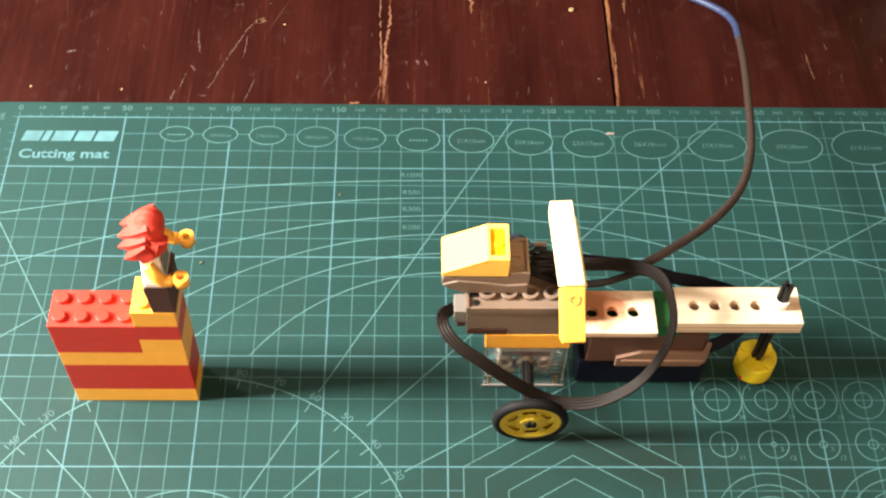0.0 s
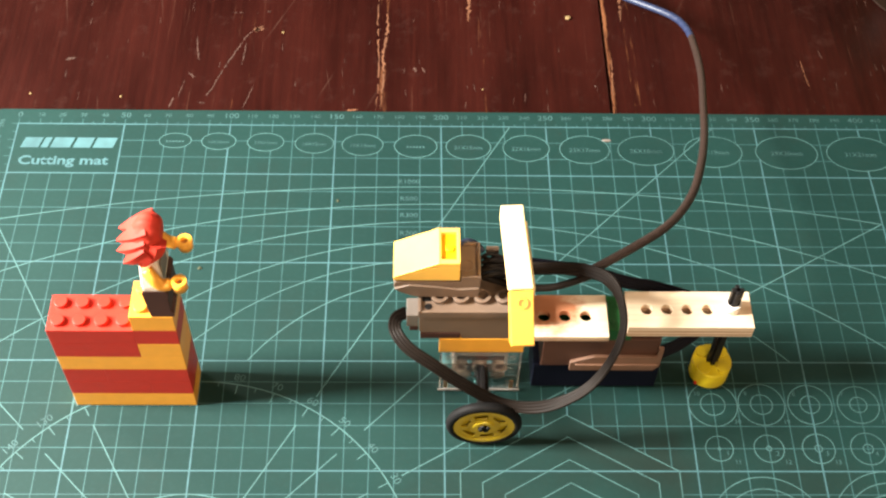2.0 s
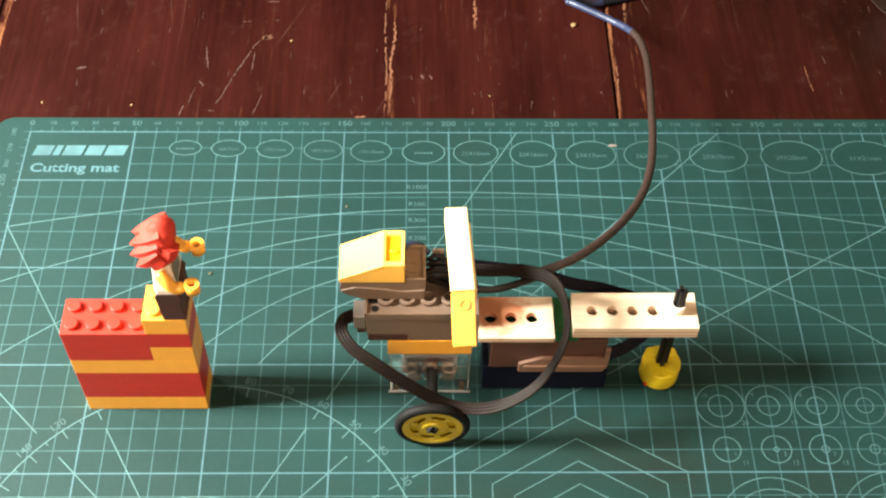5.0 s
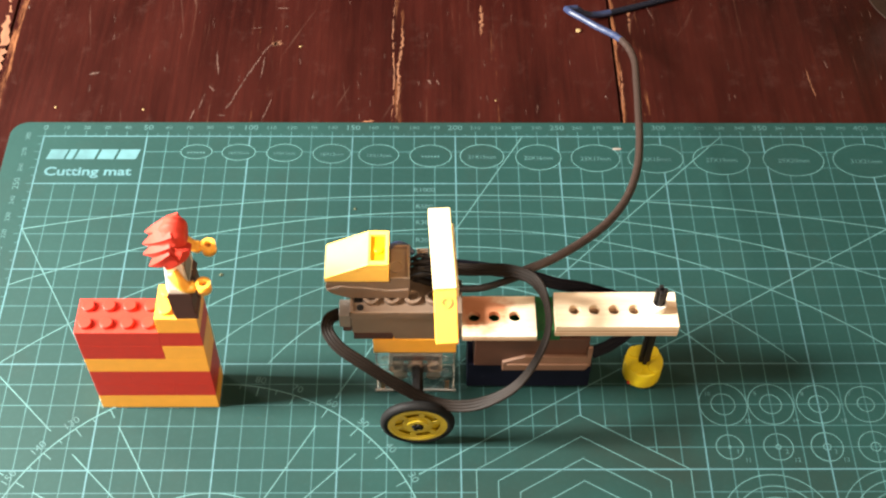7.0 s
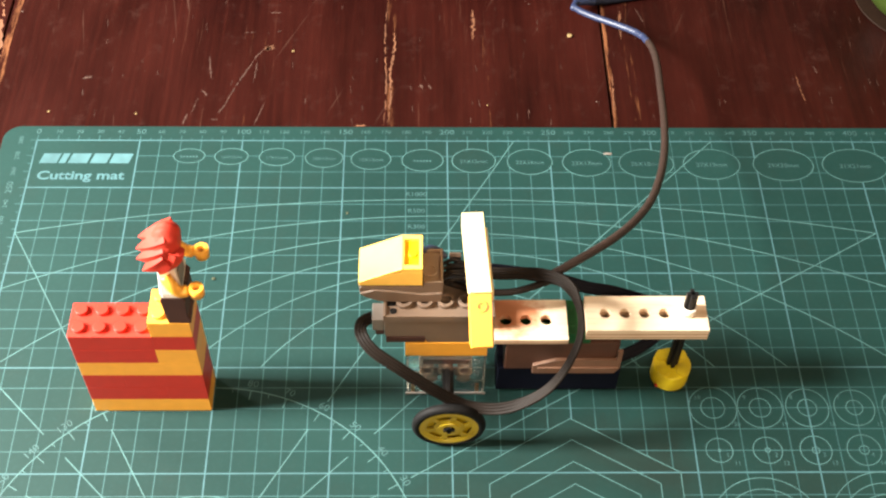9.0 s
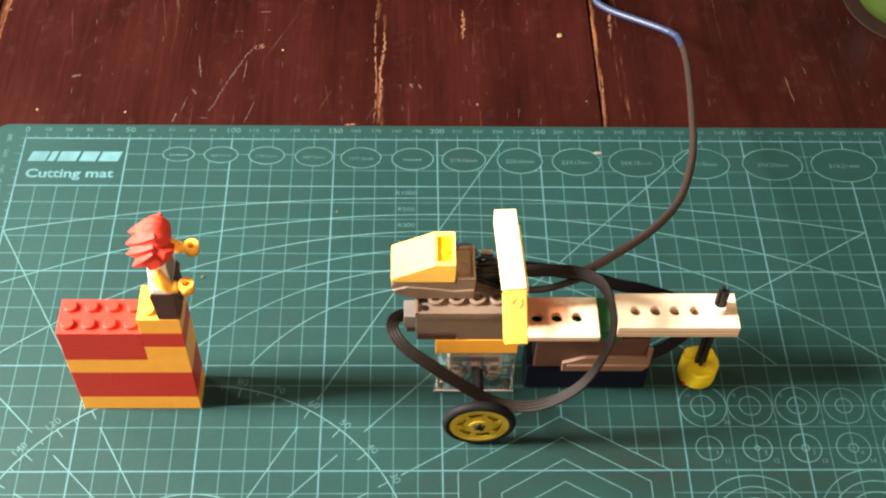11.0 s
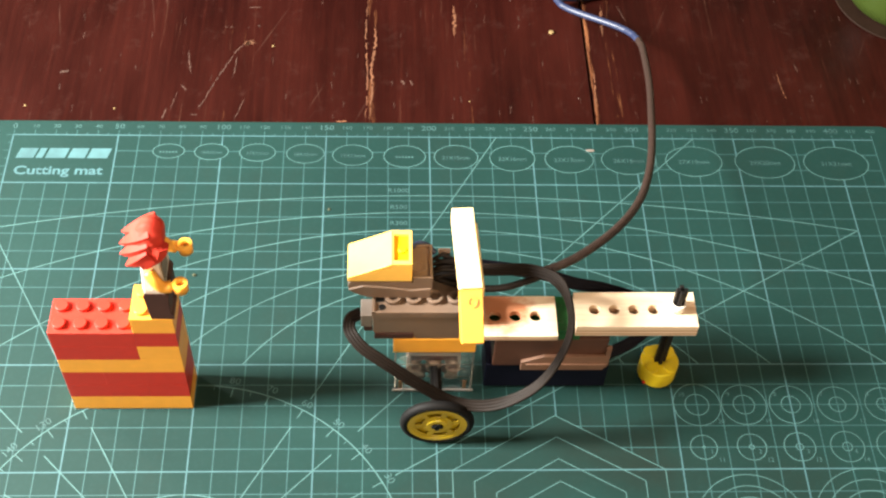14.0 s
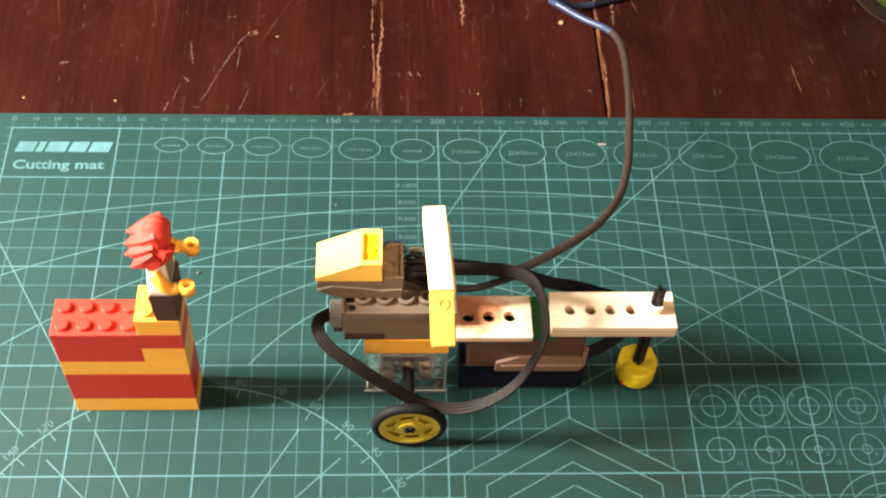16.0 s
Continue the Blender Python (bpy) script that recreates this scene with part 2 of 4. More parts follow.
# paler than the other yellow: the beam's overexposure is put into the colour
OVERLIT_YELLOW = material("overlit_yellow_plastic", (0.90, 0.68, 0.34), 0.36, 0.06, 220.0, 0.05, 500.0)
LEMON = material("lemon_plastic", (0.62, 0.47, 0.012), 0.3, 0.10, 200.0, 0.05, 500.0)
GREY = material("warm_grey_plastic", (0.168, 0.113, 0.081), 0.38, 0.08, 200.0, 0.05, 600.0)
LEDGE_GLINT = material("pale_ledge_glint", (0.26, 0.235, 0.215), 0.38, 0.08, 200.0)
DARK = material("dark_plastic", (0.009, 0.008, 0.008), 0.45, 0.2, 200.0, spec=0.22)
RUBBER = material("black_rubber", (0.0065, 0.0060, 0.0060), 0.62, 0.2, 300.0, 0.1, 800.0, spec=0.14)
CABLE = material("black_cable_sleeve", (0.0115, 0.0080, 0.0064), 0.55, 0.2, 300.0, spec=0.13)
ROUNDCABLE = material("brown_black_cable_sleeve", (0.030, 0.0180, 0.0145), 0.38, 0.2, 300.0, spec=0.45)
PLUG = material("dusty_grey_plastic", (0.185, 0.155, 0.135), 0.4, 0.08, 200.0)
# the blue wire's own colour; on the round cable it paints a bluish sheen
BLUEWIRE_SHEEN = material("blue_wire_and_cable_sheen", (0.018, 0.026, 0.064), 0.42, 0.2, 300.0)
NAVY = material("navy_plastic", (0.0040, 0.0050, 0.0135), 0.6, 0.15, 200.0, spec=0.12)
GREEN = material("green_plastic", (0.007, 0.075, 0.018), 0.33, 0.1, 200.0)
# darker copy of the sleeve, with shade on tail and far ribbon painted in
SHADED_CABLE = material("shaded_cable_sleeve", (0.005, 0.005, 0.009), 0.6, 0.2, 300.0, spec=0.15)
CUPFOOT = material("smoky_brown_plastic", (0.014, 0.0070, 0.0045), 0.6, 0.2, 120.0, spec=0.1)
TAN = material("brown_tan_plastic", (0.205, 0.108, 0.070), 0.4, 0.1, 150.0)
# darker copy of the tan: the shadow over the slung box is painted in
SHADED_TAN = material("shaded_tan_plastic", (0.088, 0.037, 0.024), 0.42, 0.14, 120.0)
WHITE = material("cream_plastic", (0.78, 0.70, 0.62), 0.35, 0.05, 200.0)
HAIR = material("coral_red_plastic", (0.53, 0.042, 0.026), 0.6, 0.14, 260.0, 0.15, 500.0, spec=0.15)
BROWN = material("dark_brown_plastic", (0.058, 0.020, 0.014), 0.6, 0.15, 200.0)
CLEAR = material("clear_plastic", (0.96, 0.96, 0.96), 0.05, 0.02, 200.0, trans=1.0, ior=1.50)
LIME = material("lime_green_plastic", (0.028, 0.044, 0.007), 0.35, 0.12, 60.0)
GOLD = material("wheel_yellow_plastic", (0.40, 0.285, 0.011), 0.3, 0.12, 200.0)
WORN = material("worn_bare_wood", (0.125, 0.048, 0.022), 0.7, 0.45, 420.0, stretch=(1, 0.2, 1))
SCRATCH = material("dull_scratched_varnish", (0.060, 0.028, 0.020), 0.7, 0.4, 420.0)
PLASTER = material("plain_plaster", (0.55, 0.48, 0.40), 0.9, 0.06, 4.0)
CRUMB = material("dry_crumb", (0.22, 0.145, 0.060), 0.8, 0.3, 900.0)
OLIVE = material("olive_speck", (0.050, 0.058, 0.030), 0.8, 0.3, 900.0)
COPPER = material("copper_contact", (0.75, 0.35, 0.18), 0.3, 0.1, 300.0, metal=1.0)


# ---- building helpers (sizes in millimetres) ----
def box(bm, x0, x1, y0, y1, z0, z1, bevel=0.25, slot=0):
    t = bmesh.new()
    bmesh.ops.create_cube(t, size=1.0)
    for v in t.verts:
        v.co = Vector(((x0 + x1) / 2 + v.co.x * (x1 - x0), (y0 + y1) / 2 + v.co.y * (y1 - y0), (z0 + z1) / 2 + v.co.z * (z1 - z0)))
    if bevel:
        bmesh.ops.bevel(t, geom=t.edges[:], offset=bevel, segments=2, affect="EDGES", profile=0.5)
    merge(bm, t, slot)


def merge(bm, t, slot=0, m=None):
    """Adds the bmesh t to bm and frees it."""
    if m is not None:
        t.transform(m)
    made = [bm.verts.new(v.co) for v in t.verts]
    t.verts.index_update()
    for f in t.faces:
        try:
            g = bm.faces.new([made[v.index] for v in f.verts])
            g.material_index, g.smooth = slot, f.smooth
        except ValueError:
            pass
    t.free()


def cyl(bm, centre, r, h, axis="z", seg=28, r2=None, bevel=0.2, slot=0):
    """A cylinder from centre along its axis by h."""
    t = bmesh.new()
    bmesh.ops.create_cone(t, cap_ends=True, segments=seg, radius1=r, radius2=r if r2 is None else r2, depth=h)
    if bevel:
        rims = [e for e in t.edges if len(e.link_faces) == 2 and any(len(f.verts) > 4 for f in e.link_faces)]
        bmesh.ops.bevel(t, geom=rims, offset=bevel, segments=2, affect="EDGES", profile=0.5)
    for f in t.faces:
        f.smooth = len(f.verts) <= 4
    turn = {"z": Matrix(), "y": pose(0, 0, 0, -90), "x": pose(0, 0, 0, 0, 90)}[axis]
    merge(bm, t, slot, Matrix.Translation(centre) @ turn @ Matrix.Translation((0, 0, h / 2)))


def tube(bm, centre, r_out, r_in, h, axis="z", seg=32, slot=0):
    """A ring with square edges from centre along its axis by h."""
    t = bmesh.new()
    rings = []
    for r, z in ((r_out, 0), (r_out, h), (r_in, h), (r_in, 0)):
        rings.append([t.verts.new((r * math.cos(2 * math.pi * k / seg), r * math.sin(2 * math.pi * k / seg), z)) for k in range(seg)])
    for j in range(4):
        a, b = rings[j], rings[(j + 1) % 4]
        for k in range(seg):
            f = t.faces.new((a[k], a[(k + 1) % seg], b[(k + 1) % seg], b[k]))
            f.smooth = j in (0, 2)
    turn = {"z": Matrix(), "y": pose(0, 0, 0, -90), "x": pose(0, 0, 0, 0, 90)}[axis]
    merge(bm, t, slot, Matrix.Translation(centre) @ turn)


def prism(bm, outline, axis, lo, hi, bevel=0.25, slot=0):
    """An outline of 2D points pushed along an axis: 'y' takes (x, z), 'x' takes (y, z), 'z' takes (x, y)."""
    t = bmesh.new()
    put = {"y": lambda p, d: (p[0], d, p[1]), "x": lambda p, d: (d, p[0], p[1]), "z": lambda p, d: (p[0], p[1], d)}[axis]
    a = [t.verts.new(put(p, lo)) for p in outline]
    b = [t.verts.new(put(p, hi)) for p in outline]
    n = len(outline)
    t.faces.new(a)
    t.faces.new(b[::-1])
    for k in range(n):
        t.faces.new((a[k], b[k], b[(k + 1) % n], a[(k + 1) % n]))
    bmesh.ops.recalc_face_normals(t, faces=t.faces[:])
    if bevel:
        bmesh.ops.bevel(t, geom=t.edges[:], offset=bevel, segments=2, affect="EDGES", profile=0.5)
    merge(bm, t, slot)


def holed_beam(bm, x0, x1, y0, y1, z0, z1, holes, r, slot=0):
    """A bar with round holes right through it from top to bottom; holes are x places on its centre line."""
    yc, seg, wide = (y0 + y1) / 2, 24, 3.9
    t = bmesh.new()

    def quad(p):
        t.faces.new([t.verts.new(q) for q in p])

    cuts = [x0]
    for h in holes:
        cuts += [h - wide, h + wide]
    cuts.append(x1)
    for z, up in ((z1, 1), (z0, -1)):
        for k in range(0, len(cuts) - 1, 2):
            a, b = cuts[k], cuts[k + 1]
            if b - a > 1e-3:
                p = [(a, y0, z), (b, y0, z), (b, y1, z), (a, y1, z)]
                quad(p if up > 0 else p[::-1])
        for h in holes:
            ring, rim = [], []
            for j in range(seg):
                a = 2 * math.pi * (j + 0.5) / seg
                c, s = math.cos(a), math.sin(a)
                ring.append((h + r * c, yc + r * s, z))
                hy = (y1 - y0) / 2
                k = min(wide / max(abs(c), 1e-6), hy / max(abs(s), 1e-6))
                rim.append((h + k * c, yc + k * s, z))
            for j in range(seg):
                i = (j + 1) % seg
                p = [ring[j], rim[j], rim[i], ring[i]]
                quad(p if up > 0 else p[::-1])
            hy = (y1 - y0) / 2
            for sx in (1, -1):
                for sy in (1, -1):
                    corner = (h + sx * wide, yc + sy * hy, z)
                    near = [q for q in rim if (q[0] - h) * sx > 0 and (q[1] - yc) * sy > 0]
                    side = max((q for q in near if abs(abs(q[0] - h) - wide) < 1e-6), key=lambda q: abs(q[1] - yc))
                    edge = max((q for q in near if abs(abs(q[1] - yc) - hy) < 1e-6), key=lambda q: abs(q[0] - h))
                    p = [side, corner, edge]
                    quad(p if sx * sy * up > 0 else p[::-1])
    for h in holes:
        for j in range(seg):
            a, b = 2 * math.pi * (j + 0.5) / seg, 2 * math.pi * (j + 1.5) / seg
            pa, pb = (h + r * math.cos(a), yc + r * math.sin(a)), (h + r * math.cos(b), yc + r * math.sin(b))
            quad([(*pa, z0), (*pa, z1), (*pb, z1), (*pb, z0)])
    quad([(x0, y0, z0), (x1, y0, z0), (x1, y0, z1), (x0, y0, z1)])
    quad([(x1, y1, z0), (x0, y1, z0), (x0, y1, z1), (x1, y1, z1)])
    quad([(x0, y1, z0), (x0, y0, z0), (x0, y0, z1), (x0, y1, z1)])
    quad([(x1, y0, z0), (x1, y1, z0), (x1, y1, z1), (x1, y0, z1)])
    bmesh.ops.remove_doubles(t, verts=t.verts[:], dist=1e-4)
    merge(bm, t, slot)


def spline(points, n):
    """n + 1 points along a smooth curve through the given ones."""
    P = [Vector(p) for p in points]
    P = [2 * P[0] - P[1]] + P + [2 * P[-1] - P[-2]]
    out = []
    m = len(P) - 3
    for k in range(n + 1):
        u = min(k / n * m, m - 1e-9)
        i = int(u)
        u -= i
        a, b, c, d = P[i:i + 4]
        out.append(0.5 * (2 * b + (c - a) * u + (2 * a - 5 * b + 4 * c - d) * u * u + (3 * b - a - 3 * c + d) * u ** 3))
    return out


def sweep(bm, path, profile, flat, slot=0):
    """A profile (u, v) carried along a path; u lies across the path and across the direction flat(k)."""
    rows = []
    for k, p in enumerate(path):
        t = (path[min(k + 1, len(path) - 1)] - path[max(k - 1, 0)]).normalized()
        u = t.cross(flat(k / (len(path) - 1))).normalized()
        v = u.cross(t)
        rows.append([bm.verts.new(p + u * a + v * b) for a, b in profile])
    n = len(profile)
    for a, b in zip(rows, rows[1:]):
        for k in range(n):
            f = bm.faces.new((a[k], a[(k + 1) % n], b[(k + 1) % n], b[k]))
            f.smooth, f.material_index = True, slot
    for ends in (rows[0][::-1], rows[-1]):
        bm.faces.new(ends).material_index = slot


def mesh_of(name, bm, mats):
    bm.transform(Matrix.Scale(MM, 4))
    bmesh.ops.recalc_face_normals(bm, faces=bm.faces[:])
    me = bpy.data.meshes.new(name)
    bm.to_mesh(me)
    bm.free()
    for m in mats if isinstance(mats, (list, tuple)) else [mats]:
        me.materials.append(m)
    return me


def part(name, bm, mats, parent, label=""):
    ob = new(name, mesh_of(name, bm, mats))
    ob.parent = parent
    return tagged(ob, label)


def thing(name, bm, mats, label, category, group="", kind=""):
    return tagged(new(name, mesh_of(name, bm, mats)), label, category, group, kind)


def empty(name, label, category, place=(0, 0, 0), kind=""):
    ob = new(name)
    ob.empty_display_size = 0.01
    ob.location = place
    return tagged(ob, label, category, kind=kind)


# ---- room and table ----
def build_room():
    for name, b in (("floor", (-1900, 2300, -1700, 2500, -780, -740)), ("ceiling", (-1900, 2300, -1700, 2500, 1660, 1700)),
                    ("wall_west", (-1940, -1900, -1700, 2500, -740, 1660)), ("wall_east", (2300, 2340, -1700, 2500, -740, 1660)),
                    ("wall_south", (-1900, 2300, -1740, -1700, -740, 1660)), ("wall_north", (-1900, 2300, 2500, 2540, -740, 1660))):
        bm = bmesh.new()
        box(bm, *b, bevel=0)
        thing(name, bm, PLASTER, "plain pale room " + name.split("_")[0], name.split("_")[0], kind="structure")


def build_table():
    table = empty("wooden_table", "dark red-brown varnished wooden table with worn board joints", "table")
    seams = [-660, -345, -32, 283.5, 598, 913]
    for a, b in zip(seams, seams[1:]):
        bm = bmesh.new()
        box(bm, a + 0.55, b - 0.55, -420, 720, -31, -3, bevel=0.5)
        part("plank", bm, WOOD, table)
    build_wear(table)
    bm = bmesh.new()
    box(bm, -600, 940, -400, 700, -50, -31.5, bevel=1)
    part("underframe", bm, BROWN, table)
    for x in (-580, 860):
        for y in (-380, 640):
            bm = bmesh.new()
            box(bm, x, x + 60, y, y + 60, -740, -50.5, bevel=3)
            part("leg", bm, WOOD, table)


def ragged(bm, pts, width, rng, z=-2.94):
    """A worn line through 2D points whose width comes and goes."""
    path = spline([(x, y, z) for x, y in pts], max(6, int(10 * len(pts))))
    rows = []
    for k, p in enumerate(path):
        d = (path[min(k + 1, len(path) - 1)] - path[max(k - 1, 0)]).normalized()
        side = Vector((-d.y, d.x, 0)) * width / 2
        ends = min(1.0, 4 * k / len(path) + 0.1, 4 * (len(path) - 1 - k) / len(path) + 0.1)
        drift = Vector((rng.uniform(-0.25, 0.25) * width, 0, 0))
        rows.append((bm.verts.new(p + drift + side * ends * rng.uniform(0.2, 1.2)), bm.verts.new(p + drift - side * ends * rng.uniform(0.2, 1.2))))
    for a, b in zip(rows, rows[1:]):
        if rng.random() > 0.10:
            bm.faces.new((a[0], a[1], b[1], b[0]))


def build_wear(table):
    """Rubbed streaks down to bare wood and dull scratches in the varnish."""
    rng = random.Random(11)
    dull = bmesh.new()
    for pts, width in (([(169.4, 383), (168.2, 355), (169.6, 322), (168.6, 293)], 0.9), ([(172.9, 362), (173.4, 347), (171.5, 332), (171.9, 318), (170.6, 294)], 1.6),
                       ([(214.8, 378), (215.2, 368), (214.6, 354)], 2.0), ([(294.3, 380), (293.4, 355)], 1.6), ([(109.6, 350), (107.8, 347.2), (105.2, 347.6)], 3.6),
                       ([(-37.0, 384), (-34.5, 350), (-32.0, 318), (-30.5, 294)], 4.5), ([(154, 292.6), (160, 293.2)], 1.2), ([(381.6, 330), (382.3, 318), (383.4, 309)], 0.6),
                       ([(286.2, 330), (284.6, 300)], 0.9)):
        bm = bmesh.new()
        ragged(bm, pts, width, rng)
        part("worn_streak", bm, WORN, table, "tan streak worn down to bare wood")
    for pts, width in (([(106, 347.5), (101.9, 341.6), (97, 330), (91.4, 316), (86, 300)], 0.8), ([(102.4, 338.5), (102.0, 330), (101.4, 322)], 0.6), ([(77.4, 342), (78.4, 334), (80, 325)], 0.9),
                       ([(75.6, 317), (77.6, 315), (78.6, 313)], 1.0), ([(85.4, 301), (88.8, 307)], 0.7), ([(72, 300), (74.5, 312)], 0.5), ([(82, 297), (86, 296.6)], 1.1), ([(14, 325), (19, 326.4)], 1.8),
                       ([(94, 359.2), (99.6, 359.6)], 0.7), ([(106, 374.5), (113, 374.7)], 0.7), ([(111.4, 360), (113.2, 361)], 1.0), ([(186.6, 322), (188.2, 318.4)], 1.6), ([(191, 321.5), (192.4, 318)], 1.0),
                       ([(104, 293), (108.5, 309)], 0.5), ([(68.4, 293), (70.4, 301)], 0.7), ([(249.2, 371), (249.6, 366)], 0.6), ([(303, 380), (307, 366)], 0.5), ([(392, 336), (393.2, 330)], 0.7)):
        bm = bmesh.new()
        ragged(bm, pts, width, rng)
        part("scratch", bm, SCRATCH, table, "dull scratch in the varnish")
    for _ in range(90):
        x, y = rng.uniform(-20, 430), rng.uniform(291, 384)
        run, lean = rng.uniform(0.6, 7.0), rng.uniform(-0.18, 0.12)
        ragged(dull, [(x, y), (x + run * lean, y + run)], rng.uniform(0.16, 0.42), rng)
    tagged(part("fine_scratching", dull, SCRATCH, table, "fine dull scratching in the varnish"), kind="stuff")


# ---- cutting mat ----
def strip(bm, pts, width, z=0.12, closed=False):
    """A flat printed line through 2D points."""
    n = len(pts)
    rows = []
    for k, p in enumerate(pts):
        a = pts[(k - 1) % n] if closed or k else pts[k]
        b = pts[(k + 1) % n] if closed or k < n - 1 else pts[k]
        d = Vector((b[0] - a[0], b[1] - a[1])).normalized()
        o = Vector((-d.y, d.x)) * width / 2
        rows.append((bm.verts.new((p[0] + o.x, p[1] + o.y, z)), bm.verts.new((p[0] - o.x, p[1] - o.y, z))))
    for k in range(n if closed else n - 1):
        a, b = rows[k], rows[(k + 1) % n]
        bm.faces.new((a[0], a[1], b[1], b[0]))


def arc(cx, cy, rx, ry=None, a0=0.0, a1=360.0, n=72):
    ry = rx if ry is None else ry
    return [(cx + rx * math.cos(radians(a0 + (a1 - a0) * k / n)), cy + ry * math.sin(radians(a0 + (a1 - a0) * k / n))) for k in range(n + 1)]


def lettering(bm, text, size, x, y, turn=0.0, z=0.12, wide=1.0, bold=0.0):
    """Flat letters in the built-in font, centred on (x, y), added to bm."""
    cu = bpy.data.curves.new("letters", "FONT")
    cu.body, cu.size, cu.align_x, cu.align_y, cu.offset = text, size, "CENTER", "CENTER", bold
    cu.fill_mode, cu.resolution_u = "FRONT", 3
    ob = new("letters", cu)
    me = ob.to_mesh()
    t = bmesh.new()
    t.from_mesh(me)
    ob.to_mesh_clear()
    bpy.data.objects.remove(ob)
    bpy.data.curves.remove(cu)
    merge(bm, t, 0, pose(x, y, z, 0, 0, turn) @ Matrix.Diagonal((wide, 1, 1, 1)))


HEX = (249.5, 75.0)


def build_mat():
    mat = empty("cutting_mat", "green vinyl cutting mat with pale blue printed grid on table", "cutting mat")
    bm = bmesh.new()
    outline = []
    for cx, cy, a in ((425, 281, 0), (-8.5, 281, 90), (-8.5, -3, 180), (425, -3, 270)):
        outline += [(cx + 8.5 * math.cos(radians(a + k * 15)), cy + 8.5 * math.sin(radians(a + k * 15))) for k in range(7)]
    prism(bm, outline, "z", -2.98, 0, bevel=0.35)
    part("mat_sheet", bm, VINYL, mat)
    major, minor, figures, words = bmesh.new(), bmesh.new(), bmesh.new(), bmesh.new()
    sizes = [(75, 270, 15, 9, ""), (95.4, 269.7, 16, 10.2, "16X10mm"), (117.4, 269.4, 17, 11, "17X11mm"), (140.3, 268.8, 18, 12, "18X12mm"),
             (163, 268.1, 19.2, 13, "19X13mm"), (188, 267.5, 20, 13.7, ""), (212.8, 267.2, 21, 15, "21X15mm"), (240, 266.6, 21.8, 16, "22X16mm"),
             (267.6, 266.1, 23.4, 17, "23X17mm"), (296.6, 265.8, 26.4, 18, "26X18mm"), (328.4, 265.3, 27.4, 19, "27X19mm"),
             (363.3, 265.0, 29.2, 20, "29X20mm"), (398.4, 264.6, 31.8, 21, "31X21mm")]

    def clear_of_ellipses(lo, hi, across):
        """The parts of a grid line from lo to hi that lie outside the template ellipses; across(cx, cy, rx, ry) gives the cut span or None."""
        parts = [(lo, hi)]
        for cx, cy, w, h, _ in sizes:
            cut = across(cx, cy, w / 2, h / 2)
            if cut:
                parts = [q for p, r in parts for q in ((p, min(r, cut[0])), (max(p, cut[1]), r)) if q[1] - q[0] > 0.05]
        return parts

    # grid: every 10 mm thin, every 50 mm bold; the logo panel and the hexagon stay clear
    for x in range(0, 421, 10):
        bold = x % 50 == 0
        y0, y1 = 0, 280
        spans = [(y0, y1)]
        if abs(x - HEX[0]) < 43.3:
            top = HEX[1] + 50 - abs(x - HEX[0]) * 0.5774
            spans = [(top, y1)]
        if 0 < x < 50:
            spans = [(a, min(b, 250)) for a, b in spans]
        def up(cx, cy, rx, ry, x=x):
            d = 1 - ((x - cx) / rx) ** 2
            return (cy - ry * d ** 0.5, cy + ry * d ** 0.5) if d > 0 else None

        for a, b in [q for p in spans for q in clear_of_ellipses(*p, up)]:
            strip(major if bold else minor, [(x, a), (x, b)], 0.64 if bold else 0.40, 0.10 if bold else 0.06)
    for y in range(0, 281, 10):
        bold = y % 50 == 0 or y == 280
        spans = [(0, 420)]
        if not bold and abs(y - HEX[1]) < 50:
            half = min(43.3, (50 - abs(y - HEX[1])) / 0.5774)
            spans = [(0, HEX[0] - half), (HEX[0] + half, 420)]
        if 250 < y < 280:
            spans = [(50, 420)]
        def along(cx, cy, rx, ry, y=y):
            d = 1 - ((y - cy) / ry) ** 2
            return (cx - rx * d ** 0.5, cx + rx * d ** 0.5) if d > 0 else None

        for a, b in [q for p in spans for q in clear_of_ellipses(*p, along)]:
            strip(major if bold else minor, [(a, y), (b, y)], 0.64 if bold else 0.40, 0.11 if bold else 0.07)
    # ruler ticks and numbers
    for x in range(0, 421, 5):
        strip(minor, [(x, 280), (x, 283.2 if x % 10 == 0 else 281.6)], 0.34, 0.08)
    for y in range(0, 281, 5):
        strip(minor, [(0, y), (-3.2 if y % 10 == 0 else -1.8, y)], 0.34, 0.08)
    for x in range(0, 421, 10):
        lettering(words, str(x), 4.3 if x % 50 == 0 else 3.0, x, 285.6, wide=1.15, bold=0.02 if x % 50 == 0 else 0.0)
    for y in range(80, 281, 10):
        lettering(words, str(y), 4.2 if y % 50 == 0 else 3.0, -7.6, y, 90, wide=1.15)
    # wide arcs with one crown line
    for apex, r in ((243, 1000), (233, 500), (223, 300), (212.6, 200), (202.2, 150), (192, 100)):
        a = math.degrees(math.asin(min(1.0, 200 / r)))
        drop = apex - 150
        if drop < r:
            a = min(a, math.degrees(math.acos(1 - drop / r)))
        strip(figures, arc(200, apex - r, r, None, 90 - a, 90 + a, 64), 0.45, 0.13)
    for text, y in (("R1000", 246), ("R500", 236), ("R300", 226.5), ("R200", 216.3)):
        lettering(words, text, 3.4, 185, y, wide=1.15)
    # protractor
    strip(figures, arc(100, 50, 90, None, 8, 172, 96), 0.5, 0.13)
    strip(figures, arc(100, 50, 40, None, 0, 180, 64), 0.4, 0.13)
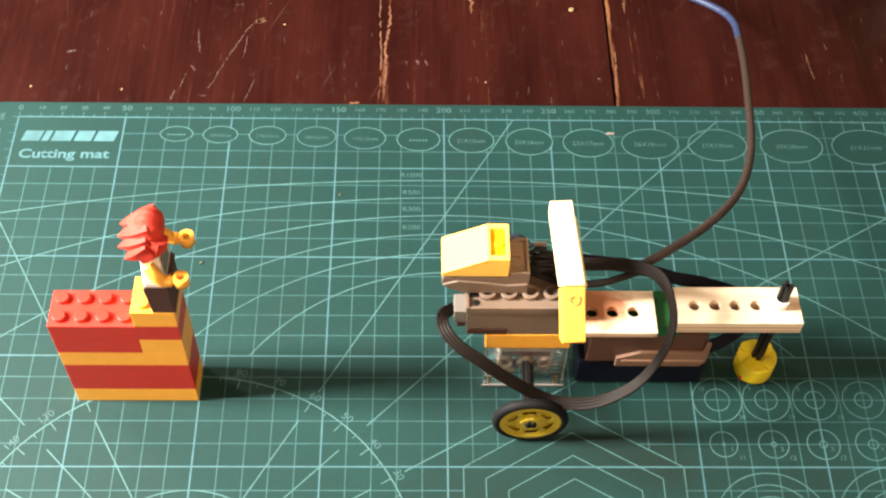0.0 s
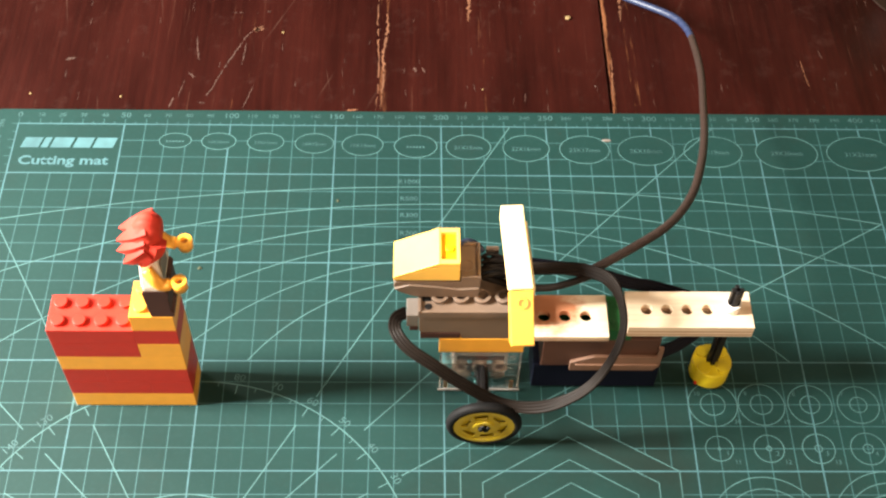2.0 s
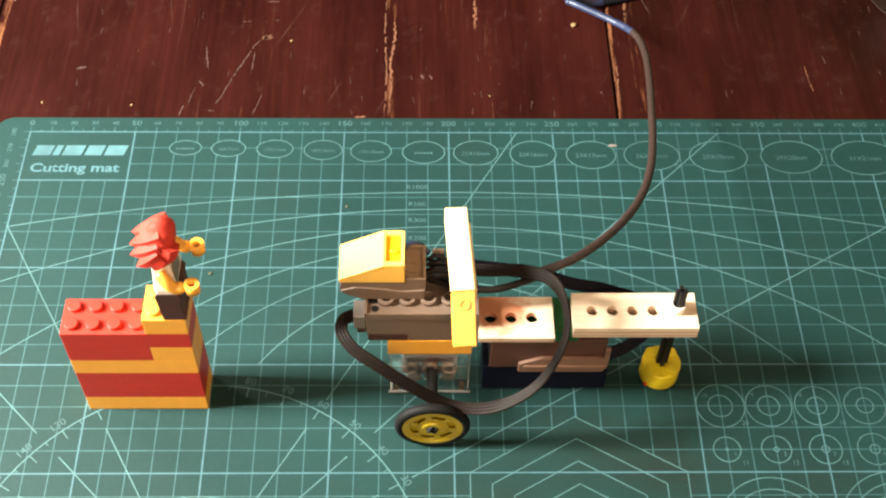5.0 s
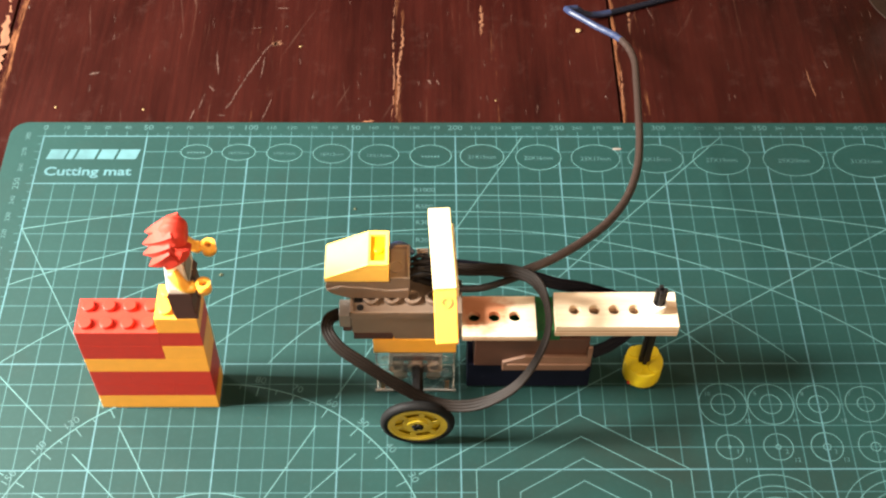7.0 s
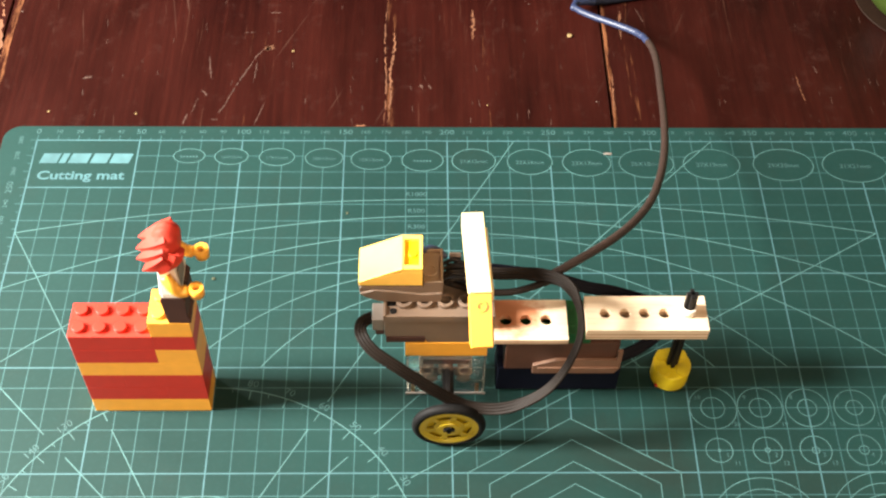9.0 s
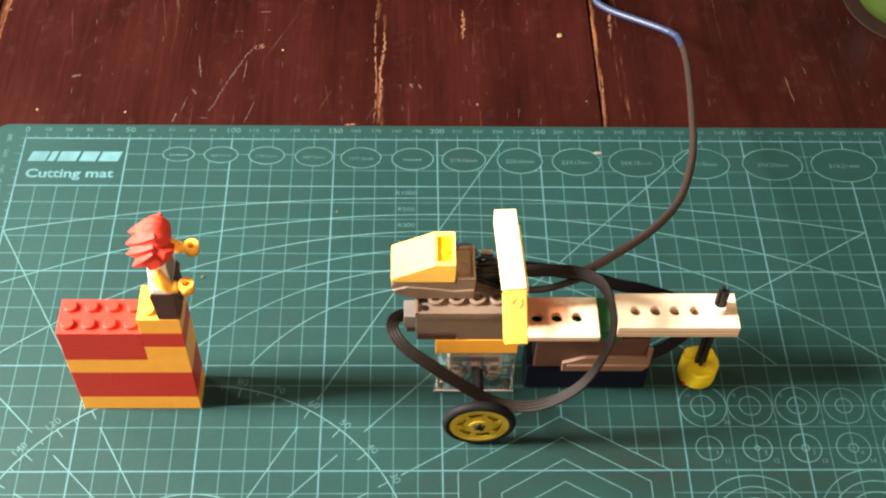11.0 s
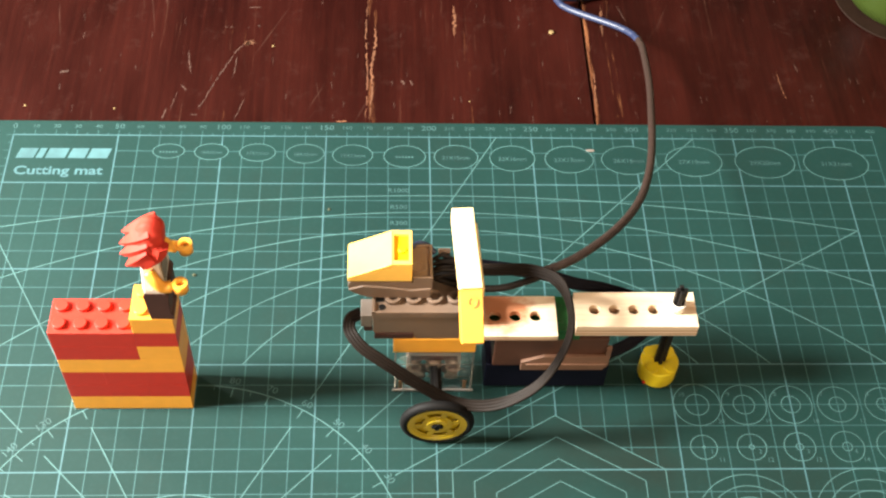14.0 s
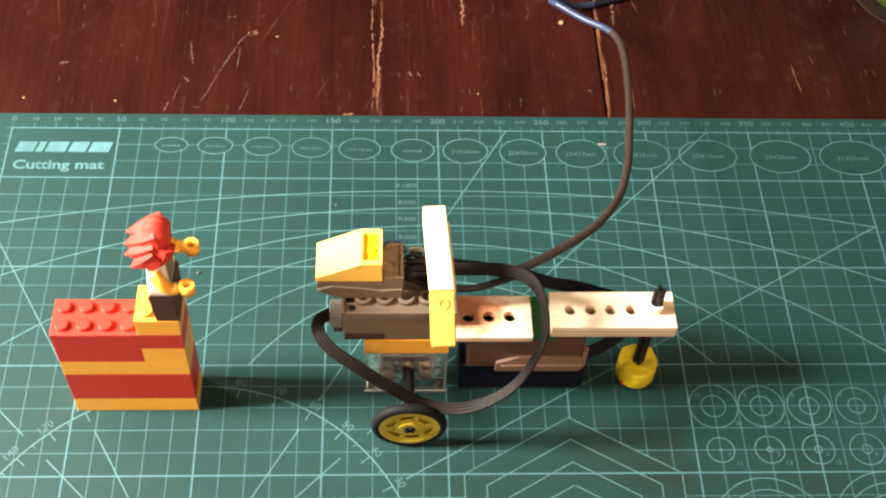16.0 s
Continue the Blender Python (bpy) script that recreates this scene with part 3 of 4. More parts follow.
    for d in range(10, 180, 10):
        c, s = math.cos(radians(d)), math.sin(radians(d))
        strip(figures, [(100 + 85.5 * c, 50 + 85.5 * s), (100 + 90 * c, 50 + 90 * s)], 0.4, 0.14)
        if d not in (90,):
            lettering(words, str(d), 4.4, 100 + 93.3 * c, 50 + 93.3 * s, d - 90, wide=1.1)
    for d in range(5, 180, 10):
        c, s = math.cos(radians(d)), math.sin(radians(d))
        strip(figures, [(100 + 88 * c, 50 + 88 * s), (100 + 90 * c, 50 + 90 * s)], 0.3, 0.14)
    for d in (30, 45, 60, 120, 135, 150):
        c, s = math.cos(radians(d)), math.sin(radians(d))
        far = min(230 / s, (300 if c > 0 else 100) / abs(c))
        strip(figures, [(100 + 41 * c, 50 + 41 * s), (100 + 81 * c, 50 + 81 * s)], 0.45, 0.13)
        strip(figures, [(100 + 96 * c, 50 + 96 * s), (100 + far * c, 50 + far * s)], 0.45, 0.13)
    # nested hexagons
    for r in (50, 40, 30, 20, 10):
        strip(figures, [(HEX[0] + r * math.sin(radians(60 * k)), HEX[1] + r * math.cos(radians(60 * k))) for k in range(6)], 0.42, 0.13, True)
    # template circles
    for k in range(5):
        x = 310 + 20 * k
        strip(figures, arc(x, 130, 10 - 0.5 * k), 0.36, 0.13)
        strip(figures, arc(x, 130, 5 - 0.5 * k), 0.36, 0.13)
        strip(figures, arc(x, 110, 5.5 + 0.5 * k), 0.36, 0.13)
        strip(figures, arc(x, 110, 0.5 + 0.5 * k, n=28), 0.36, 0.13)
        for text, tx, ty in ((str(10 - k), -6, 5), (str(20 - k), 9.2, -8), (str(1 + k), 3.2, -2.2), (str(11 + k), 6.8, -6)):
            lettering(words, text, 2.8, x + tx, ty + (130 if text in (str(10 - k), str(20 - k)) and abs(ty) > 2.5 and ty != -6 else 110))
    for x, radii in ((325, (22.5, 17.5, 12.5, 7.5)), (375, (25, 20, 15, 10))):
        for r in radii:
            strip(figures, arc(x, 75, r), 0.36, 0.13)
    # template ellipses with their sizes
    for x, y, w, h, text in sizes:
        strip(figures, arc(x, y, w / 2, h / 2), 0.38, 0.13)
        if text:
            lettering(words, text, min(3.6, w * 0.15), x, y - 0.5, wide=1.0)
        else:
            for k in range(6):
                strip(words, [(x - 4.3 + 1.5 * k, y - 0.5), (x - 3.4 + 1.5 * k, y - 0.5)], 1.0, 0.12)
    part("bold_grid_print", major, PRINT, mat, "bold pale blue grid lines")
    part("thin_grid_print", minor, PRINT_THIN, mat, "thin blue-green grid lines")
    part("figure_print", figures, PRINT_FINE, mat, "printed arcs, circles and hexagons")
    tagged(part("number_print", words, PRINT_SMALL, mat, "small printed ruler numbers and sizes"), kind="stuff")
    logo = bmesh.new()
    for x0, x1 in ((4.2, 12.6), (13.6, 16.8), (18.0, 27.2), (28.6, 36.6), (37.8, 47.2)):
        v = [logo.verts.new((x, y, 0.12)) for x, y in ((x0 - 0.8, 265.2), (x1 - 0.8, 265.2), (x1 + 0.9, 271.4), (x0 + 0.9, 271.4))]
        logo.faces.new(v)
    part("logo_print", logo, PRINT, mat, "row of slanted pale blue logo blocks")
    title = bmesh.new()
    lettering(title, "Cutting mat", 7.3, 24.6, 257.3, wide=1.18, bold=0.17)
    part("title_print", title, PRINT, mat, "pale blue words Cutting mat")


# ---- toy bricks ----
def brick_mesh(bm, nx, ny, studs=True):
    """A studded brick, its low corner at the origin, nx by ny studs."""
    box(bm, 0.02, nx * 8 - 0.02, 0.05, ny * 8 - 0.05, 0.02, 9.35, bevel=0.16)
    if studs:
        for i in range(nx):
            for j in range(ny):
                cyl(bm, (i * 8 + 4, j * 8 + 4, 9.30), 2.45, 1.75, bevel=0.2, seg=24)


def build_brick_wall():
    wall = empty("toy_brick_wall", "small wall of stacked red and yellow toy bricks standing on the mat", "toy bricks", (0.052, 0.1290, 0.0002))
    rows = [(0, 0, 6, YELLOW, "yellow"), (0, 1, 4, RED, "red"), (4, 1, 2, RED, "red"), (0, 2, 2, RED, "red"), (2, 2, 4, RED, "red"),
            (0, 3, 6, YELLOW, "yellow"), (0, 4, 4, RED, "red"), (4, 4, 2, YELLOW, "yellow"), (0, 5, 4, RED, "red"), (4, 5, 2, RED, "red"), (4, 6, 2, YELLOW, "yellow")]
    for i, layer, n, m, word in rows:
        bm = bmesh.new()
        brick_mesh(bm, n, 2, studs=layer == 6 or (layer == 5 and i == 0))
        ob = part("brick", bm, m, wall, word + " studded brick")
        ob.location = (i * 8 * MM, 0, layer * 9.35 * MM)


def build_figure():
    """A toy figure with a swept red hairpiece and both arms held out, standing on the top brick."""
    bm = bmesh.new()
    # legs and hips
    for y0, y1 in ((-7.9, -0.2), (0.2, 7.9)):
        prism(bm, [(-3.6, 0), (5.0, 0), (5.2, 2.6), (4.4, 3.4), (4.4, 12.5), (5.0, 14.2), (4.0, 16.4), (-4.0, 16.4), (-4.6, 14)], "y", y0, y1, 0.35, 3)
    box(bm, -3.6, 3.6, -7.7, 7.7, 16.2, 18.2, 0.3, 2)
    # torso
    t = bmesh.new()
    bmesh.ops.create_cube(t, size=1)
    for v in t.verts:
        top = v.co.z > 0
        v.co = Vector((v.co.x * (6.4 if top else 7.8), v.co.y * (10.8 if top else 15.6), 31.2 if top else 18.2))
    bmesh.ops.bevel(t, geom=t.edges[:], offset=0.5, segments=2, affect="EDGES", profile=0.5)
    merge(bm, t, 2)
    box(bm, 3.4, 3.95, -4.6, 4.6, 19.0, 29.0, 0.2, 4)
    # arms: shoulder, forearm and cupped grip
    for s in (-1, 1):
        path = spline([(-0.5, s * 7.0, 28.6), (1.6, s * 9.0, 26.2), (4.0, s * 9.4, 23.0), (7.0, s * 8.8, 22.6)], 12)
        prof = [(2.25 * math.cos(a * math.pi / 6), 2.25 * math.sin(a * math.pi / 6)) for a in range(12)]
        sweep(bm, path, prof, lambda u: Vector((0, 0, 1)), 1)
        cyl(bm, (6.6, s * 8.8, 22.6), 1.6, 2.2, "x", 16, slot=1)
        tube(bm, (10.2, s * 8.8, 20.4), 2.7, 1.5, 4.4, "z", 20, 1)
    # head and neck
    cyl(bm, (0, 0, 31.0), 3.2, 2.0, "z", 20, slot=1)
    cyl(bm, (0, 0, 32.6), 5.1, 9.4, "z", 28, bevel=1.4, slot=1)
    # hair: a ridged cap, flat over the face, with pointed locks swept backwards
    t = bmesh.new()
    bmesh.ops.create_icosphere(t, subdivisions=4, radius=1)
    for v in t.verts:
        c = v.co.copy()
        turn = math.atan2(c.y, c.z) * 11 / (2 * math.pi) + 0.35 * c.x
        ridge = 1 - 2 * abs((turn % 1.0) - 0.5) * 2
        x = min(c.x * 6.6, 4.6 + 0.9 * c.x)
        v.co = Vector((x + 0.6, c.y * (6.7 + 0.35 * ridge), c.z * (7.2 + 0.4 * ridge) + 40.8 + 0.34 * x + 1.4 * max(0.0, c.z) ** 5))
    for f in t.faces:
        f.smooth = True
    merge(bm, t, 0)
    for base, tip, r in (((3.0, -1.0, 43.6), (-12.4, -2.0, 37.6), 4.2), ((2.0, -3.2, 40.4), (-12.2, -4.4, 34.8), 3.7), ((1.6, -4.4, 38.0), (-9.8, -7.2, 30.8), 3.5), ((1.6, -4.8, 36.6), (-3.0, -7.4, 28.8), 3.4),
                         ((5.0, -4.6, 41.0), (1.6, -7.2, 30.6), 2.7), ((3.0, 1.6, 44.4), (-11.6, 2.0, 40.0), 4.1), ((1.4, 4.0, 40.4), (-11.2, 5.2, 35.0), 3.6), ((1.4, 4.8, 37.0), (-6.4, 6.6, 29.8), 3.4)):
        a = Vector(base)
        b = a.lerp(Vector(tip), 0.82)
        along = (b - a).normalized()
        across = along.cross(Vector((0, 0.55, 0.83))).normalized()
        out = across.cross(along)
        rows = []
        for k in range(7):
            u = k / 6
            w = 1.3 * r * (1 - u ** 2.6) * (0.8 + 0.2 * math.cos(2.0 * u)) + 0.25
            p = a.lerp(b, u) - Vector((0, 0, 1.6 * u * (1 - u)))
            rows.append([bm.verts.new(p + across * (w * q) + out * (w * h)) for q, h in ((1, 0), (0.55, 0.75), (0, 0.5), (-0.5, 0.8), (-1, 0.05), (-0.5, -0.7), (0.5, -0.7))])
        for m, n in zip(rows, rows[1:]):
            for k in range(7):
                bm.faces.new((m[k], m[(k + 1) % 7], n[(k + 1) % 7], n[k])).material_index = 0
        bm.faces.new(rows[-1]).material_index = 0
        bm.faces.new(rows[0][::-1]).material_index = 0
    ob = thing("toy_figure", bm, [HAIR, YELLOW, WHITE, BROWN, GREY], "toy figure with red hair and yellow arms standing on yellow brick", "toy figure")
    ob.matrix_world = pose(0.0958, 0.137, 0.06568)


# ---- vehicle ----
ORIGIN = Vector((0.230, 0.1453, 0.0))
WHEEL_R = 14.9


def wheel(parent, y, out):
    """A thin tyre on a six-spoked yellow rim; out is -1 for the rim's face towards low y."""
    hub = new("wheel")
    hub.empty_display_size = 0.005
    hub.parent = parent
    hub.location = (-31.4 * MM, y * MM, (WHEEL_R + 0.15) * MM)
    bm = bmesh.new()
    seg, prof = 48, [(11.9, -1.7), (13.3, -2.0), (14.4, -1.5), (14.9, -0.6), (14.9, 0.6), (14.4, 1.5), (13.3, 2.0), (11.9, 1.7)]
    rows = [[bm.verts.new((r * math.cos(2 * math.pi * k / seg), w, r * math.sin(2 * math.pi * k / seg))) for r, w in prof] for k in range(seg)]
    for k in range(seg):
        a, b = rows[k], rows[(k + 1) % seg]
        for j in range(len(prof)):
            i = (j + 1) % len(prof)
            bm.faces.new((a[j], a[i], b[i], b[j])).smooth = True
    part("tyre", bm, RUBBER, hub, "thin black rubber tyre")
    bm = bmesh.new()
    tube(bm, (0, -1.7, 0), 11.95, 10.5, 3.4, "y", 48)
    tube(bm, (0, -2.2, 0), 4.2, 2.5, 4.4, "y", 28)
    tube(bm, (0, out * 0.9 - 0.4, 0), 10.6, 9.0, 0.8, "y", 48)
    tube(bm, (0, out * 0.9 - 0.4, 0), 6.2, 4.0, 0.8, "y", 32)
    for k in range(6):
        a0 = 60 * k + 6
        pts = [(r * math.cos(radians(a)), r * math.sin(radians(a))) for r, a in ((5.8, a0 - 1), (9.4, a0), (9.4, a0 + 18), (5.8, a0 + 19))]
        prism(bm, pts, "y", out * 0.9 - 0.4, out * 0.9 + 0.4, 0.15)
    cyl(bm, (0, -0.3 - out * 0.7, 0), 10.6, 0.6, "y", 40, bevel=0)
    part("rim", bm, GOLD, hub, "yellow spoked plastic rim")
    bm = bmesh.new()
    box(bm, -2.3, 2.3, -2.8, 2.8, -0.85, 0.85, 0.15)
    box(bm, -0.85, 0.85, -2.8, 2.8, -2.3, 2.3, 0.15)
    part("axle_end", bm, DARK, hub, "black cross axle end")
    return hub


def ribbon(name, points, parent, width, flat, n=60, mat=CABLE):
    """A flat cable of four ribbed cores."""
    bm = bmesh.new()
    prof, cores = [], 4
    for side in (1, -1):
        for k in range(cores * 4 + 1):
            u = -width / 2 + width * k / (cores * 4)
            h = 0.32 + 0.34 * abs(math.sin(math.pi * k / 4))
            prof.append((u * side, h * side))
    sweep(bm, spline(points, n), prof, flat)
    return part(name, bm, mat, parent, "flat black ribbed cable")


def build_vehicle():
    v = empty("toy_vehicle", "toy brick vehicle with grey motor, pale wooden beams, yellow wheels", "toy vehicle", ORIGIN)
    # clear technic bricks that carry the axle
    for k in range(3):
        bm = bmesh.new()
        z = 0.6 + 9.6 * k
        x0, x1 = -48.5, -16.2
        box(bm, x0, x1, -7.95, -7.25, z, z + 9.5, 0.15)
        box(bm, x0, x1, 7.25, 7.95, z, z + 9.5, 0.15)
        box(bm, x0, x0 + 0.8, -7.2, 7.2, z, z + 9.5, 0.15)
        box(bm, x1 - 0.8, x1, -7.2, 7.2, z, z + 9.5, 0.15)
        for x in (x0 + 4.0, x1 - 4.0):
            cyl(bm, (x, -8.6, z + 5.6), 1.5, 0.7, "y", 16)
        part("clear_brick", bm, CLEAR, v, "clear colourless brick").visible_shadow = False
    bm = bmesh.new()
    for i in range(3):
        tube(bm, (-40.4 + 8 * i, -6.4, 15.0), 3.1, 2.4, 12.8, "y", 20)
    box(bm, -42.5, -22.0, -4.6, 5.6, 18.0, 26.5, 0.3)
    for x in (-38.6, -25.0):
        cyl(bm, (x, -6.2, 9.2), 3.0, 5.0, "y", 20)
        cyl(bm, (x + 1.2, -6.3, 9.2), 1.2, 1.0, "y", 12)
    part("gear_block", bm, GREY, v, "dark grey block inside the clear bricks")
    bm = bmesh.new()
    box(bm, -43.0, -21.5, -6.2, -4.8, 24.2, 26.4, 0.2)
    for x in (-43.0, -22.6):
        box(bm, x, x + 1.1, -6.2, -4.8, 17.6, 24.1, 0.2)
    part("pale_strip", bm, PLUG, v, "pale frame seen inside the clear bricks")
    bm = bmesh.new()
    box(bm, -41.6, -22.8, -6.0, -4.8, 20.4, 23.0, 0.2)
    for i in range(7):
        box(bm, -42.2 + 2.8 * i, -40.6 + 2.8 * i, -6.2, -5.0, 26.8, 28.6, 0.2)
    box(bm, -41.4, -23.0, -5.4, -4.7, 10.4, 16.8, 0.2)
    box(bm, -34.2, -29.0, -6.6, -5.5, 8.4, 13.0, 0.3)
    part("dark_comb", bm, BROWN, v, "dark toothed bar inside the clear bricks")
    # clear edge catching light, its glint painted as opaque pale grey
    bm = bmesh.new()
    box(bm, -49.2, -15.6, -8.9, -8.1, 0.3, 1.5, 0.25)
    part("ledge", bm, LEDGE_GLINT, v, "lower ledge of the clear bricks, its glint painted pale grey")
    bm = bmesh.new()
    box(bm, -2.3 - 31.4, 2.3 - 31.4, -32.0, 32.0, 14.2, 15.9, 0.15)
    box(bm, -0.85 - 31.4, 0.85 - 31.4, -32.0, 32.0, 12.75, 17.35, 0.15)
    part("axle", bm, DARK, v, "black cross axle")
    for x in (-46.0, -19.2):
        bm = bmesh.new()
        box(bm, x - 0.8, x + 0.8, -8.35, -8.0, 2.0, 7.5, 0.1)
        part("contact", bm, COPPER, v, "small copper contact")
    # yellow carrier and motor
    bm = bmesh.new()
    box(bm, -49.0, -16.0, -8, 8, 29.3, 38.8, 0.25)
    part("carrier_brick", bm, YELLOW, v, "yellow brick under the motor")
    bm = bmesh.new()
    prism(bm, [(-57, 44.2), (-57, 54.0), (-14.2, 54.0), (-14.2, 38.9), (-40.5, 38.9), (-41.5, 43.2), (-56.2, 43.2)], "y", -7.7, 7.7, 0.3)
    box(bm, -57.4, -14.0, -8.2, 8.2, 54.2, 57.0, 0.3)
    box(bm, -57.4, -56.2, -8.2, 8.2, 57.0, 58.4, 0.2)
    box(bm, -57.4, -14.0, -8.2, -7.2, 57.0, 58.0, 0.2)
    for i in range(4):
        tube(bm, (-49.2 + 8.05 * i, -0.8, 56.9), 3.3, 2.2, 2.2, "z", 28)
    body = part("motor", bm, GREY, v, "warm grey motor block with hollow studs")
    bm = bmesh.new()
    box(bm, -56.5, -41.0, -7.9, 7.0, 39.2, 43.0, 0.3)
    part("motor_foot", bm, BROWN, body, "darker lower lip of the motor")
    # solid dark pieces on top stand in for the shade inside two hollows
    bm = bmesh.new()
    cyl(bm, (-53.4, -5.0, 56.95), 1.4, 0.35, "z", 16)
    box(bm, -55.8, -52.6, -2.6, 2.4, 56.9, 57.4, 0.15)
    part("recess_shade", bm, DARK, body, "dark disc and block painted as shaded hollows")
    bm = bmesh.new()
    box(bm, -61.7, -57.2, -7.4, 0.6, 47.0, 54.6, 0.35)
    part("plug", bm, PLUG, body, "pale grey cable plug")
    bm = bmesh.new()
    box(bm, -60.6, -57.2, -7.0, 0.2, 43.4, 46.9, 0.35)
    part("plug_foot", bm, BROWN, body, "dark lower step of the cable plug")
    # sensor with sloped yellow nose
    bm = bmesh.new()
    prism(bm, [(-65.4, 67.6), (-65.8, 64.6), (-63.0, 61.8), (-58.2, 59.2), (-50.0, 58.7), (-34.2, 58.7), (-33.5, 62.0), (-33.5, 69.6), (-41.0, 69.6), (-41.2, 67.6)], "y", 0.1, 16.2, 0.3)
    box(bm, -65.2, -41.4, 0.4, 16.0, 67.5, 68.7, 0.2)
    prism(bm, [(-65.6, 64.2), (-60.0, 66.4), (-50.0, 65.2), (-42.0, 63.6), (-34.0, 64.4), (-34.0, 58.8), (-50.0, 58.8), (-58.0, 59.2), (-63.0, 61.8)], "y", -0.7, 0.2, 0.2)
    box(bm, -34.6, -33.5, 0.1, 16.2, 69.4, 70.9, 0.15)
    for y in (0.1, 15.2):
        box(bm, -40.9, -34.7, y, y + 1.0, 69.4, 70.9, 0.15)
    tube(bm, (-38.6, 6.5, 69.4), 2.9, 2.1, 0.9, "z", 24)
    sensor = part("sensor", bm, GREY, v, "warm grey sensor brick")
    bm = bmesh.new()
    y0, y1 = 0.0, 16.1
    prism(bm, [(-65.8, 68.8), (-41.4, 68.8), (-41.4, 77.0), (-50.2, 77.0), (-65.8, 70.4)], "y", y0, y1, 0.25)
    box(bm, -49.3, -48.3, y0, y1, 77.0, 79.7, 0.15)
    box(bm, -42.6, -41.4, y0, y1, 77.0, 79.7, 0.15)
    box(bm, -48.5, -42.4, y0, y0 + 1.9, 77.0, 79.7, 0.15)
    box(bm, -48.5, -42.4, y1 - 1.9, y1, 77.0, 79.7, 0.15)
    prism(bm, [(-49.4, 77.9), (-48.6, 79.7), (-49.0, 79.7), (-65.7, 71.0), (-65.7, 70.0)], "y", y0, y1, 0.1)
    part("sloped_nose", bm, NOSE, sensor, "yellow sloped brick with a hollow stud seat")
    bm = bmesh.new()
    box(bm, -48.25, -42.65, y0 + 1.95, y1 - 1.95, 77.05, 78.3, 0.1)
    cyl(bm, (-45.2, 7.4, 78.25), 1.5, 1.2, "z", 18)
    part("stud_seat", bm, SEAT_BOUNCE, sensor, "stud seat in the nose, painted deeper yellow for bounced light")
    sensor.location = (-0.7 * MM, -1.2 * MM, 0)
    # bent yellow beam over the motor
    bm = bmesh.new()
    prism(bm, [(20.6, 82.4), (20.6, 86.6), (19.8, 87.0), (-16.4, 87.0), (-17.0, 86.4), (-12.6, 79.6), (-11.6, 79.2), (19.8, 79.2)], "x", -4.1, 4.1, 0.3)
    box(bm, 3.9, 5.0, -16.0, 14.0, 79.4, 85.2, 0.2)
    bent = part("bent_beam", bm, OVERLIT_YELLOW, v, "yellow smooth beam arched over the motor, painted pale as if overlit")
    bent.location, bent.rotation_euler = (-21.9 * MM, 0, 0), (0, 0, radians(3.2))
    bm = bmesh.new()
    prism(bm, [(-17.3, 86.3), (-31.2, 72.0), (-30.8, 70.6), (-26.2, 66.4), (-25.0, 66.6), (-13.0, 79.3)], "x", -4.1, 4.1, 0.3)
    part("sloped_leg", bm, YELLOW, bent, "bright yellow sloped leg")
    bm = bmesh.new()
    tube(bm, (0, 0, -0.1), 2.1, 1.3, 0.3, "z", 24)
    bm.transform(Matrix.Translation((0, -20.6, 83.15)) @ pose(0, 0, 0, 46))
    part("pin_seat", bm, YELLOW, bent, "round pin seat in the beam")
    bm = bmesh.new()
    cyl(bm, (-21.7, 4.0, 58.8), 2.6, 20.6, "z", 20)
    part("beam_post", bm, DARK, v, "dark post under the bent beam")
    bm = bmesh.new()
    sweep(bm, spline([(-42.0, 15.0, 70.2), (-38.5, 17.0, 70.4), (-35.0, 17.2, 68.5), (-32.0, 15.0, 66.5)], 16), [(1.1 * math.cos(a * math.pi / 4), 1.1 * math.sin(a * math.pi / 4)) for a in range(8)], lambda u: Vector((0, 0, 1)))
    part("blue_wire", bm, BLUEWIRE_SHEEN, sensor, "thin blue wire")
    bm = bmesh.new()
    box(bm, -31.0, -26.2, 14.6, 17.0, 64.6, 67.6, 0.4)
    part("cable_clip", bm, GREY, sensor, "small grey cable clip")
    for k in range(5):
        bm = bmesh.new()
        y = 2.6 + 2.2 * k
        sweep(bm, spline([(-33.6, y, 67.2), (-29.5, y + 0.8 * math.sin(k * 2.1), 69.2 - 0.5 * (k % 2)), (-24.0, y * 0.8 + 1.5, 68.2), (-17.0, y * 0.6 + 2.6, 67.0)], 14), [(0.8 * math.cos(a * math.pi / 4), 0.8 * math.sin(a * math.pi / 4)) for a in range(8)], lambda u: Vector((0, 0, 1)))
        part("wire", bm, CABLE, sensor, "thin black wire")
    # wooden beams and green joint
    bm = bmesh.new()
    holed_beam(bm, -13.9, 15.0, -13.0, 6.0, 46.0, 48.8, (-9.2, -1.2, 6.8), 2.4)
    part("front_beam", bm, STAINED_SHADED_BIRCH, v, "pale wooden beam with red-brown stains and painted shade round its holes")
    bm = bmesh.new()
    holed_beam(bm, 22.6, 70.8, -8.9, 7.6, 43.0, 49.2, (30.3, 38.2, 46.0, 53.9, 63.9), 2.3)
    part("rear_beam", bm, BIRCH, v, "pale wooden beam with round holes")
    bm = bmesh.new()
    box(bm, -13.6, 25.0, -8.1, 8.1, 38.6, 42.9, 0.2)
    box(bm, -13.6, 15.2, -8.0, -6.4, 42.8, 45.9, 0.2)
    box(bm, -13.6, 15.2, 1.6, 6.0, 42.8, 45.9, 0.2)
    box(bm, 15.3, 22.4, -8.3, 8.0, 43.4, 45.8, 0.2)
